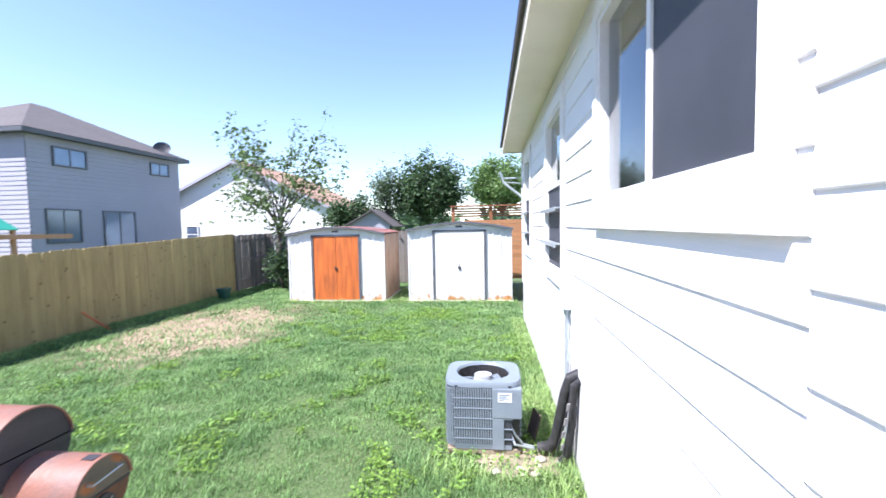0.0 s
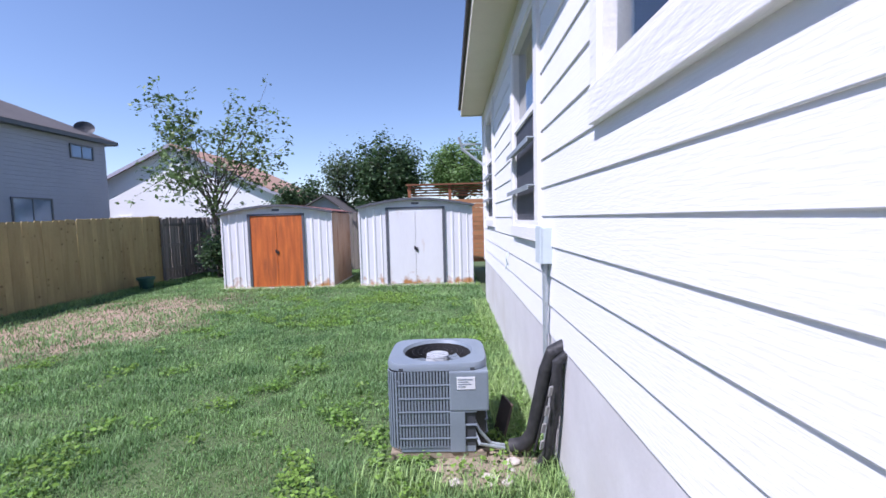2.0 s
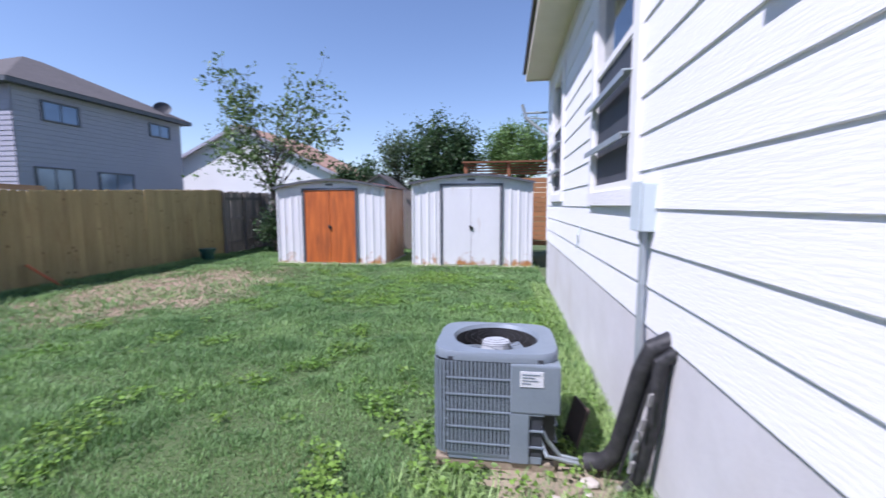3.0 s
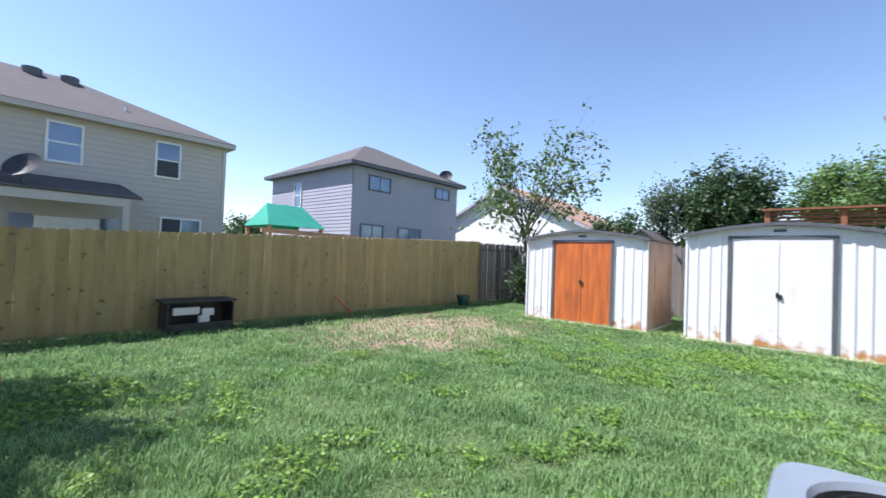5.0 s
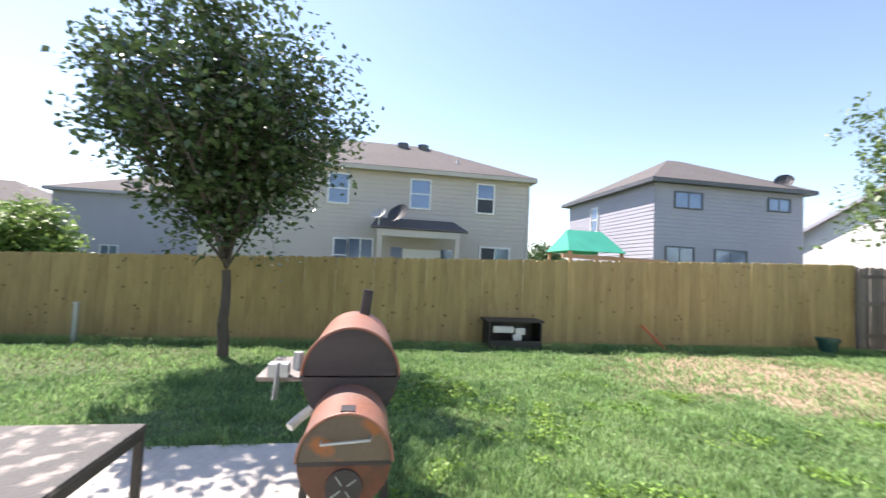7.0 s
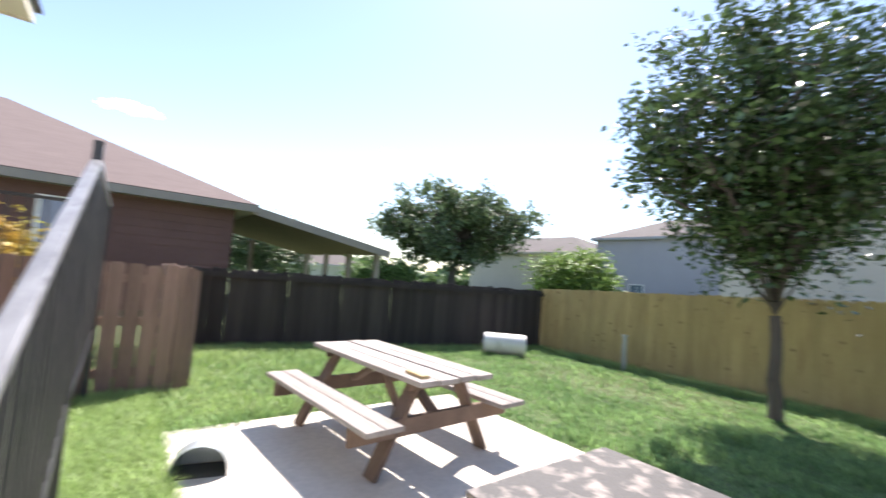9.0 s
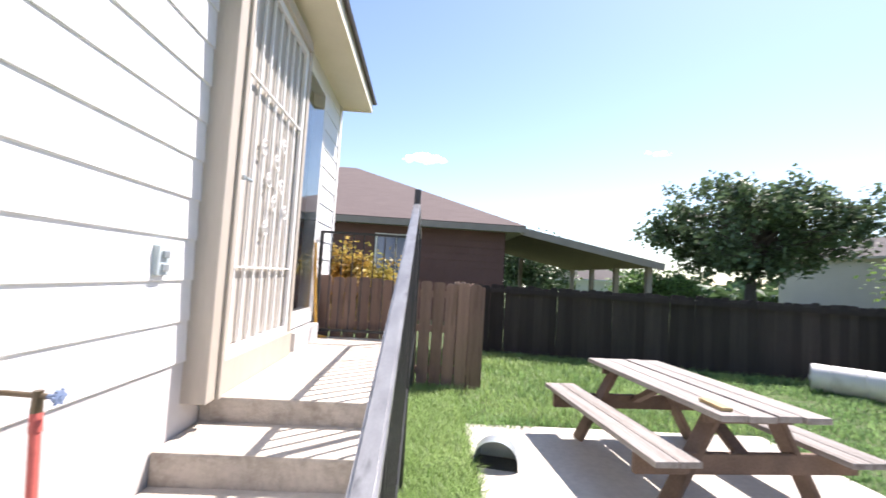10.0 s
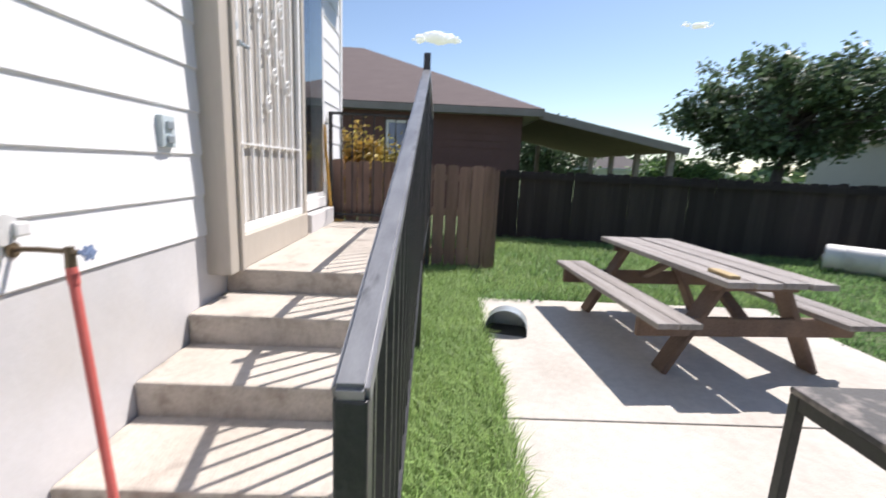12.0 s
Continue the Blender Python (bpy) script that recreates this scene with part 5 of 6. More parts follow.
    rod(bm, (-8.95, 12.95, 0.0), (-8.95, 12.95, 0.3), 0.14, 0.19, 20)
    part("pot", bm, M_GREENPOT, p, smooth=True)
    bm = new_bm()
    rod(bm, (-8.95, 12.95, 0.28), (-8.95, 12.95, 0.35), 0.215, 0.215, 20)
    part("rim", bm, M_GREENPOT, p, smooth=True)


small_things()


# ---- bare earth and stones by the condenser ----
def bare_earth():
    rs = random.Random(12)
    bm = new_bm()
    c = bm.verts.new((-0.52, 4.6, 0.012))
    ring = []
    for i in range(28):
        a = 2 * math.pi * i / 28
        r = 1 + rs.uniform(-0.18, 0.18)
        ring.append(bm.verts.new((-0.50 + 0.38 * r * math.cos(a), 4.62 + 0.33 * r * math.sin(a), 0.004)))
    for i in range(28):
        bm.faces.new((c, ring[i], ring[(i + 1) % 28]))
    tagged(part("soil_patch", bm, M_SOIL), "bare sandy earth beside the condenser", "soil", kind="structure")
    for i in range(9):
        x, y, r = rs.uniform(-0.75, -0.15), rs.uniform(4.32, 4.6), rs.uniform(0.018, 0.042)
        bm = new_bm()
        bmesh.ops.create_icosphere(bm, subdivisions=2, radius=r, matrix=Matrix.Diagonal((1.3, 1, 0.6, 1)))
        for v in bm.verts:
            v.co += Vector(noise.noise_vector(v.co * 30 + Vector((i, 0, 0)))) * r * 0.3
        ob = part("stone", bm, M_STEP)
        ob.location = (x, y, r * 0.45)
        tagged(ob, "small pale stone by the condenser", "stone", group="stones by the condenser")


bare_earth()


# ---- neighbouring houses ----
def far_window(parent, axis, fixed, a0, a1, z0, z1, out, frame_mat, split=True, screened=False):
    """A framed two-light window proud of a far wall. axis: the way along the wall."""
    def bx(bm, a, b, c, d, e, f):
        lo, hi = sorted((fixed + out * e, fixed + out * f))
        if axis == "y":
            box(bm, lo, hi, a, b, c, d)
        else:
            box(bm, a, b, lo, hi, c, d)
    bm = new_bm()
    w = 0.08
    for a, b, c, d in ((a0 - w, a0, z0 - w, z1 + w), (a1, a1 + w, z0 - w, z1 + w), (a0, a1, z0 - w, z0), (a0, a1, z1, z1 + w)):
        bx(bm, a, b, c, d, -0.02, 0.09)
    zm = (z0 + z1) / 2
    if split:
        bx(bm, a0, a1, zm - 0.03, zm + 0.03, 0.0, 0.07)
    else:
        am = (a0 + a1) / 2
        bx(bm, am - 0.03, am + 0.03, z0, z1, 0.0, 0.07)
    w_ob = part("window", bm, frame_mat, parent)
    for k in range(2):
        bm = new_bm()
        if split:
            bx(bm, a0, a1, (z0, zm + 0.03)[k], (zm - 0.03, z1)[k], 0.035, 0.05)
        else:
            bx(bm, (a0, am + 0.03)[k], (am - 0.03, a1)[k], z0, z1, 0.035, 0.05)
        part("pane", bm, M_SCREEN if screened and k == 0 else M_FARGLASS, w_ob)


def lap_wall(parent, axis, fixed, a0, a1, z0, z1, out, m, step=0.22):
    """A wall face of real lap courses, joined into one mesh."""
    prof, z = [(-0.15, z0)], z0
    while z < z1 - 0.01:
        t = min(z + step, z1)
        prof += [(0.03, z), (0.008, t)]
        z = t
    prof.append((-0.15, z1))
    bm = new_bm()
    ends = []
    for a in (a0, a1):
        ends.append([bm.verts.new((fixed + out * d, a, h) if axis == "y" else (a, fixed + out * d, h)) for d, h in prof])
    n = len(prof)
    for i in range(n):
        j = (i + 1) % n
        bm.faces.new((ends[0][i], ends[0][j], ends[1][j], ends[1][i]))
    bmesh.ops.recalc_face_normals(bm, faces=bm.faces[:])
    return part("wall", bm, m, parent)


def hip_roof(parent, x0, x1, y0, y1, ze, zr, ridge, m, trim):
    """ridge: its two end points (x, y)."""
    (ax, ay), (bx_, by) = ridge
    for pts in ([(x0, y0, ze), (x1, y0, ze), (ax, ay, zr)] if abs(ay - by) > abs(ax - bx_) else [(x0, y0, ze), (x1, y0, ze), (bx_, by, zr), (ax, ay, zr)],
                [(x1, y1, ze), (x0, y1, ze), (bx_, by, zr)] if abs(ay - by) > abs(ax - bx_) else [(x1, y1, ze), (x0, y1, ze), (ax, ay, zr), (bx_, by, zr)],
                [(x1, y0, ze), (x1, y1, ze), (bx_, by, zr), (ax, ay, zr)] if abs(ay - by) > abs(ax - bx_) else [(x1, y0, ze), (x1, y1, ze), (bx_, by, zr)],
                [(x0, y1, ze), (x0, y0, ze), (ax, ay, zr), (bx_, by, zr)] if abs(ay - by) > abs(ax - bx_) else [(x0, y1, ze), (x0, y0, ze), (ax, ay, zr)]):
        bm = new_bm()
        slab_poly(bm, pts, 0.05)
        part("roof", bm, m, parent)
    bm = new_bm()
    t = 0.03
    box(bm, x0, x1, y0, y0 + t, ze - 0.22, ze - 0.02)
    box(bm, x0, x1, y1 - t, y1, ze - 0.22, ze - 0.02)
    box(bm, x0, x0 + t, y0 + t, y1 - t, ze - 0.22, ze - 0.02)
    box(bm, x1 - t, x1, y0 + t, y1 - t, ze - 0.22, ze - 0.02)
    box(bm, x0 + t, x1 - t, y0 + t, y1 - t, ze - 0.2, ze - 0.16)
    part("eave", bm, trim, parent)


def dish(parent, at, to, r, m):
    bm = new_bm()
    d = (Vector(to) - Vector(at)).normalized()
    rot = d.to_track_quat("Z", "Y").to_matrix().to_4x4()
    rings = []
    for k, z in ((0.02, 0.0), (0.5, 0.03), (0.85, 0.085), (1.0, 0.12)):
        rings.append([bm.verts.new(Matrix.Translation(at) @ rot @ Vector((r * k * math.cos(2 * math.pi * i / 20), r * k * 0.9 * math.sin(2 * math.pi * i / 20), z))) for i in range(20)])
    for a, b in zip(rings, rings[1:]):
        for i in range(20):
            j = (i + 1) % 20
            bm.faces.new((a[i], a[j], b[j], b[i]))
    bmesh.ops.solidify(bm, geom=bm.faces[:], thickness=0.015)
    rod(bm, at, (at[0], at[1], at[2] - r * 1.3), 0.03, 0.03, 8)
    part("satellite_dish", bm, m, parent)


def beige_house():
    h = thing("house", (-26, 4, 0), label="two-storey beige sided house with a grey hip roof", category="house", group="neighbour houses")
    X, y0, y1, ze = -22.0, -4.6, 11.0, 6.2
    lap_wall(h, "y", X, y0, y1, 0, ze, 1, M_H2)
    lap_wall(h, "x", y1, -31.0, X, 0, ze, 1, M_H2)
    lap_wall(h, "x", y0, -31.0, X, 0, ze, -1, M_H2)
    bm = new_bm()
    box(bm, X - 0.05, X + 0.05, y1 - 0.1, y1 + 0.05, 0, ze)
    part("corner_board", bm, M_H2, h)
    hip_roof(h, -31.5, -21.55, y0 - 0.45, 11.3, ze + 0.12, 8.85, ((-26.5, 0.4), (-26.5, 5.9)), M_SHINGLE_G, M_H2)
    for a, b, z0, z1, sp in ((4.92, 5.83, 4.46, 5.82, True), (8.29, 9.1, 4.44, 5.84, True), (1.0, 1.86, 4.46, 5.82, True), (1.38, 1.95, 1.2, 2.7, True), (2.05, 3.14, 1.2, 2.75, False), (8.57, 10.02, 1.2, 2.65, False)):
        far_window(h, "y", X, a, b, z0, z1, 1, M_TRIM, sp, screened=a > 8)
    bm = new_bm()
    slab_poly(bm, [(-19.9, 3.02, 3.22), (-19.9, 7.4, 3.22), (X, 7.1, 3.87), (X, 3.3, 3.87)], 0.08)
    part("porch_roof", bm, M_SHINGLE_G, h)
    bm = new_bm()
    box(bm, -20.1, -19.95, 3.3, 7.05, 2.84, 3.14)
    for y in (3.35, 6.83):
        box(bm, -20.15, -19.95, y, y + 0.2, 0, 2.84)
    part("porch_beam", bm, M_H2, h)
    bm = new_bm()
    box(bm, X + 0.03, X + 0.1, 4.65, 6.5, 0.2, 2.4)
    part("patio_door", bm, M_TRIM, h)
    for y in (4.05, 6.55):
        bm = new_bm()
        box(bm, X + 0.03, X + 0.08, y, y + 0.55, 0.2, 2.45)
        part("side_light", bm, M_FARGLASS, h)
    dish(h, (-20.3, 4.25, 3.87), (-18, 2, 6), 0.55, M_SHEDTRIM)
    dish(h, (-20.3, 3.38, 3.8), (-18, 2, 6), 0.36, M_WHITE)
    for y in (4.65, 5.85):
        bm = new_bm()
        rod(bm, (-25.9, y, 8.4), (-25.9, y, 8.74), 0.3, 0.34, 14)
        part("roof_vent", bm, M_SHEDTRIM, h)
    bm = new_bm()
    rod(bm, (-23.2, 7.4, 6.7), (-23.2, 7.4, 7.35), 0.06, 0.06, 8)
    part("vent_pipe", bm, M_WHITE, h)


def grey_house():
    h = thing("house", (-26, 24, 0), label="two-storey grey sided house with a hip roof", category="house", group="neighbour houses")
    X, y0, y1, ze = -22.0, 18.3, 28.0, 6.9
    lap_wall(h, "y", X, y0, y1, 0, ze, 1, M_H3)
    lap_wall(h, "x", y0, -32.0, X, 0, ze, -1, M_H3)
    lap_wall(h, "x", y1, -32.0, X, 0, ze, 1, M_H3)
    hip_roof(h, -32.5, -21.5, y0 - 0.5, y1 + 0.5, ze + 0.1, 9.5, ((-26.4, 22.4), (-26.4, 23.4)), M_SHINGLE_G, M_SHEDTRIM)
    for a, b, z0, z1 in ((19.55, 21.18, 5.53, 6.34), (25.58, 26.98, 5.76, 6.42), (19.03, 20.67, 1.7, 3.26), (22.1, 24.08, 0.9, 3.24)):
        far_window(h, "y", X, a, b, z0, z1, 1, M_SHEDTRIM, False)
    far_window(h, "x", y0, -28.6, -27.8, 4.6, 6.15, -1, M_TRIM, True)
    dish(h, (-22.2, 26.9, 7.55), (-20, 24, 9), 0.5, M_SHEDTRIM)


def white_house():
    h = thing("house", (-20, 36, 0), label="white sided gabled house with a tan-brown roof", category="house", group="neighbour houses")
    y, zb = 32.0, 4.1
    bm = new_bm()
    slab_poly(bm, [(-26.5, y, 0), (-11.5, y, 0), (-11.5, y, 3.1), (-20.4, y, 7.3), (-26.5, y, 4.5)], 0.15)
    part("gable_wall", bm, M_H4, h)
    for a, b in (((-11.2, 3.05), (-20.4, 7.45)), ((-26.9, 4.4), (-20.4, 7.45))):
        bm = new_bm()
        slab_poly(bm, [(a[0], y - 0.4, a[1]), (b[0], y - 0.4, b[1]), (b[0], y + 11, b[1]), (a[0], y + 11, a[1])], 0.08)
        part("roof", bm, M_SHINGLE_R, h)
        bm = new_bm()
        beam(bm, (a[0], y - 0.42, a[1] - 0.12), (b[0], y - 0.42, b[1] - 0.12), 0.05, 0.22)
        part("barge_board", bm, M_H3, h)
    bm = new_bm()
    box(bm, -11.65, -11.5, y + 0.05, y + 11, 0, 3.1)
    part("side_wall", bm, M_H4, h)
    far_window(h, "x", y, -24.6, -23.7, 1.2, 2.4, -1, M_TRIM, True)
    s = thing("house", (-7.4, 25, 0), label="low outbuilding with a grey shingle gable roof", category="outbuilding")
    bm = new_bm()
    slab_poly(bm, [(-8.8, 24, 0), (-6.3, 24, 0), (-6.3, 24, 2.25), (-7.3, 24, 3.0), (-8.8, 24, 2.25)], 0.1)
    part("wall", bm, M_H3, s)
    for a, b in (((-6.0, 2.1), (-7.3, 3.08)), ((-9.1, 2.1), (-7.3, 3.08))):
        bm = new_bm()
        slab_poly(bm, [(a[0], 23.7, a[1]), (b[0], 23.7, b[1]), (b[0], 27, b[1]), (a[0], 27, a[1])], 0.06)
        part("roof", bm, M_SHINGLE_G, s)


def brown_house():
    h = thing("house", (2, -15, 0), label="brown single-storey house with a brown hip roof and patio cover", category="house", group="neighbour houses")
    Y, ze = -11.0, 3.05
    lap_wall(h, "x", Y, -3.95, 11.0, 0, ze, 1, M_STUCCO)
    lap_wall(h, "y", -3.95, -21.0, Y, 0, ze, -1, M_STUCCO)
    hip_roof(h, -4.5, 11.5, -21.5, Y + 0.55, ze + 0.12, 6.0, ((1.9, -16.0), (6.0, -16.0)), M_SHINGLE_B, M_FASCIA)
    far_window(h, "x", Y, -1.0, 0.2, 1.35, 2.62, 1, M_TRIM, False)
    bm = new_bm()
    slab_poly(bm, [(-4.45, Y + 0.3, ze + 0.1), (-9.15, Y + 0.3, 2.22), (-9.15, -19.5, 2.22), (-4.45, -19.5, ze + 0.1)], 0.06)
    part("patio_roof", bm, M_SHINGLE_B, h)
    bm = new_bm()
    slab_poly(bm, [(-4.45, Y + 0.28, ze + 0.02), (-9.13, Y + 0.28, 2.14), (-9.13, -19.45, 2.14), (-4.45, -19.45, ze + 0.02)], 0.015)
    part("patio_ceiling", bm, M_RAFTER, h)
    bm = new_bm()
    beam(bm, (-4.4, Y + 0.33, ze - 0.02), (-9.15, Y + 0.33, 2.14), 0.05, 0.24)
    part("patio_fascia", bm, M_FASCIA, h)
    for x, yy in ((-8.9, Y - 0.2), (-8.9, Y - 2.6), (-8.9, Y - 5.0), (-8.9, Y - 7.5), (-6.4, -19.2), (-4.4, -19.2)):
        bm = new_bm()
        box(bm, x - 0.09, x + 0.09, yy - 0.09, yy + 0.09, 0, 2.16 if x < -8 else 2.6)
        part("patio_post", bm, M_FASCIA, h)


def far_grey_house():
    h = thing("house", (-44, -18, 0), label="far two-storey grey house behind the trees", category="house", group="neighbour houses")
    lap_wall(h, "y", -40.0, -22.3, -8.0, 0, 6.6, 1, M_H3)
    lap_wall(h, "x", -22.3, -50.0, -40.0, 0, 6.6, -1, M_H3)
    hip_roof(h, -50.5, -39.5, -22.8, -7.5, 6.7, 9.0, ((-45, -17.5), (-45, -12.5)), M_SHINGLE_G, M_H3)
    for a in (-21.2, -18.5):
        far_window(h, "y", -40.0, a, a + 1.2, 0.9, 2.2, 1, M_TRIM, False)
    g = thing("house", (-48, -33, 0), label="far low house with a grey roof", category="house", group="neighbour houses")
    lap_wall(g, "y", -42.0, -44.0, -24.5, 0, 5.4, 1, M_H2)
    hip_roof(g, -54.0, -41.5, -44.5, -24.0, 5.5, 8.0, ((-47, -38), (-47, -30)), M_SHINGLE_G, M_H2)
    o = thing("house", (-16, -42, 0), label="far white outbuilding under the patio cover's edge", category="outbuilding")
    lap_wall(o, "x", -40.0, -22.5, -17.0, 0, 1.9, 1, M_H4)
    hip_roof(o, -23.0, -16.5, -46.0, -39.5, 2.0, 3.4, ((-21, -43), (-18.5, -43)), M_SHINGLE_G, M_H4)


for build in (beige_house, grey_house, white_house, brown_house, far_grey_house):
    build()


def playset():
    p = thing("playset", (-15.0, 10.4, 0), label="wooden playset with a green canopy roof", category="playset")
    bm = new_bm()
    cx, cy, z0, z1 = -15.0, 10.42, 2.28, 3.05
    slab_poly(bm, [(cx - 0.9, cy - 1.0, z0), (cx - 0.9, cy + 1.05, z0), (cx, cy + 0.65, z1), (cx, cy - 0.65, z1)][::-1], 0.02)
    slab_poly(bm, [(cx + 0.9, cy - 1.0, z0), (cx + 0.9, cy + 1.05, z0), (cx, cy + 0.65, z1), (cx, cy - 0.65, z1)], 0.02)
    slab_poly(bm, [(cx + 0.9, cy - 1.0, z0), (cx, cy - 0.65, z1), (cx - 0.9, cy - 1.0, z0)], 0.02)
    part("canopy", bm, M_GREENROOF, p, "green cloth canopy")
    for x in (cx - 0.8, cx + 0.8):
        for y in (cy - 0.9, cy + 0.95):
            bm = new_bm()
            box(bm, x - 0.05, x + 0.05, y - 0.05, y + 0.05, 0, z0)
            part("post", bm, M_SWING, p)
    bm = new_bm()
    beam(bm, (cx + 0.85, cy - 1.2, 2.1), (cx + 0.85, cy + 2.6, 2.05), 0.09, 0.14)
    part("swing_beam", bm, M_SWING, p)


playset()


# ---- trees ----
def leaves(centers, size, rs, spread, flat=0.5):
    """Folded leaves, two faces each, round given points."""
    n = len(centers)
    c = centers + rs.normal(0, spread, (n, 3))
    a = rs.normal(0, 1, (n, 3))
    a[:, 2] = a[:, 2] * flat - 0.25
    a /= np.linalg.norm(a, axis=1)[:, None]
    b = np.cross(a, rs.normal(0, 1, (n, 3)) * np.array([0.6, 0.6, 1.6]))
    b /= np.linalg.norm(b, axis=1)[:, None] + 1e-9
    nn = np.cross(a, b)
    s = size * rs.uniform(0.6, 1.25, (n, 1))
    w = s * 0.34
    v = np.empty((n, 6, 3))
    v[:, 0] = c
    v[:, 1] = c + a * s * 0.4 + b * w + nn * w * 0.35
    v[:, 2] = c + a * s
    v[:, 3] = c + a * s * 0.45
    v[:, 4] = c + a * s * 0.4 - b * w + nn * w * 0.35
    v[:, 5] = c + a * s * 0.75
    i = np.arange(n)[:, None] * 6
    f = np.concatenate([i + np.array([[0, 3, 2, 1]]), i + np.array([[0, 4, 2, 3]])])
    return v.reshape(-1, 3), f


def tree(name, at, label, crown, trunk_h, trunk_r, n_limbs, n_leaf, leaf, m, seed, clump=0.22, twig=2, lean=(0, 0), hollow=0.35, group="", taper=0.0):
    """crown: centre height, radii (x, y, z). Limbs fork up into the crown; leaves sit in clumps at the twigs."""
    rs = np.random.RandomState(seed)
    t = thing(name, at, label=label, category="tree", group=group)
    zc, rx, ry, rzz = crown
    bm = new_bm()
    tips = []
    p, r = Vector((0, 0, 0)), trunk_r
    steps_n = 5
    for i in range(steps_n):
        q = Vector((lean[0] * 0.2 * (i + 1) / steps_n + rs.normal(0, 0.008), lean[1] * 0.2 * (i + 1) / steps_n + rs.normal(0, 0.008), trunk_h * (i + 1) / steps_n))
        rod(bm, p, q, r, r * 0.93, 10, caps=False)
        p, r = q, r * 0.93
    top = p
    for k in range(n_limbs):
        u = rs.normal(0, 1, 3)
        u /= np.linalg.norm(u)
        u *= rs.uniform(hollow, 1.0) ** 0.5
        if u[2] < 0:
            u[:2] *= 1 + taper * u[2]
        goal = Vector((u[0] * rx + lean[0], u[1] * ry + lean[1], zc + u[2] * rzz))
        start = top + (Vector((lean[0], lean[1], zc + rzz * 0.5)) - top) * rs.uniform(0, 0.55)
        mid = start.lerp(goal, 0.5) + Vector((rs.normal(0, 0.12 * rx), rs.normal(0, 0.12 * ry), 0.14 * rzz))
        rr = trunk_r * rs.uniform(0.22, 0.42)
        pts = [start, start.lerp(mid, 0.5), mid, mid.lerp(goal, 0.5), goal]
        for j in range(4):
            rod(bm, pts[j], pts[j + 1], rr * (1 - j * 0.22), rr * (1 - (j + 1) * 0.22), 5, caps=False)
        for g in (mid.lerp(goal, 0.3), mid.lerp(goal, 0.65), goal):
            for _ in range(twig):
                e = g + Vector(rs.normal(0, 1, 3) * np.array([rx, ry, rzz]) * 0.13)
                rod(bm, g, e, rr * 0.22, rr * 0.08, 4, caps=False)
                tips.append(e)
            tips.append(g)
    part("trunk", bm, M_BARK, t, local=True)
    tp = np.array([list(v) for v in tips])
    c = tp[rs.randint(0, len(tp), n_leaf)]
    v, f = leaves(c, leaf, rs, clump)
    ob = new("crown", arrays("crown", v, f, m))
    ob.parent = t
    tagged(ob, kind="stuff")
    return t


tree("tree", (-8.0, 1.0, 0), "broad-leaved tree with a dense dark green crown in the lawn", (3.5, 1.8, 1.9, 1.88), 1.3, 0.085, 150, 23000, 0.105, M_PEAR, 29, 0.10, 2, hollow=0.25, lean=(0.3, 0.0), taper=0.6)
tree("tree", (-8.3, 15.4, 0), "thin open tree with sparse yellow-green leaves by the shed", (4.0, 2.35, 2.0, 2.15), 1.6, 0.075, 30, 3000, 0.16, M_SPARSE, 5, 0.11, 3, hollow=0.5)
tree("shrub", (-8.0, 15.3, 0), "dark leafy shrub at the foot of the thin tree", (0.9, 0.75, 0.6, 0.85), 0.3, 0.04, 24, 2600, 0.12, M_OAK, 6, 0.14, 2)
tree("tree", (-4.48, 27.1, 0), "round dark evergreen tree behind the sheds", (4.6, 2.1, 2.0, 2.1), 2.4, 0.16, 70, 15000, 0.2, M_OAK, 21, 0.22, 3, hollow=0.3)
tree("tree", (-6.87, 26.6, 0), "grey feathery tree beside the evergreen", (4.2, 1.1, 1.1, 1.9), 2.0, 0.09, 40, 3400, 0.16, M_SILVER, 22, 0.2, 3)
tree("tree", (-9.17, 26.1, 0), "low green tree behind the sheds", (3.1, 2.0, 1.2, 1.0), 1.4, 0.1, 36, 4200, 0.2, M_OAK, 23, 0.2, 2)
tree("tree", (0.2, 31.8, 0), "pale green mesquite tree behind the fence", (5.2, 2.6, 2.6, 1.7), 2.6, 0.16, 60, 13000, 0.19, M_MESQ, 24, 0.26, 3)
tree("tree", (-28.3, -31.0, 0), "large dark spreading tree beyond the fence", (6.7, 7.7, 7.5, 4.0), 3.0, 0.5, 60, 16000, 0.5, M_SILVER, 31, 0.34, 3, hollow=0.5)
tree("tree", (-27.0, -15.5, 0), "pale green bushy tree beyond the fence", (2.1, 3.2, 3.0, 1.9), 0.8, 0.14, 60, 13000, 0.26, M_LIME, 32, 0.35, 3)
tree("tree", (-20.5, -31.5, 0), "pale green bush beyond the fence", (1.3, 3.4, 2.4, 1.5), 0.5, 0.14, 40, 8000, 0.28, M_MESQ, 33, 0.35, 2)
tree("tree", (-11.5, -35.0, 0), "grey green tree seen under the patio cover", (3.4, 4.5, 3.0, 2.4), 1.2, 0.16, 40, 7000, 0.35, M_SILVER, 34, 0.4, 2)
tree("tree", (-40.0, 19.5, 0), "green tree between the neighbour houses", (2.6, 2.6, 2.4, 1.7), 1.0, 0.15, 40, 5000, 0.3, M_OAK, 35, 0.35, 2)
tree("shrub", (-0.05, -4.6, 0), "shrub with orange-tipped leaves over the brown fence", (1.15, 0.95, 0.55, 0.68), 0.35, 0.04, 50, 6500, 0.1, M_ORANGE, 36, 0.1, 2)


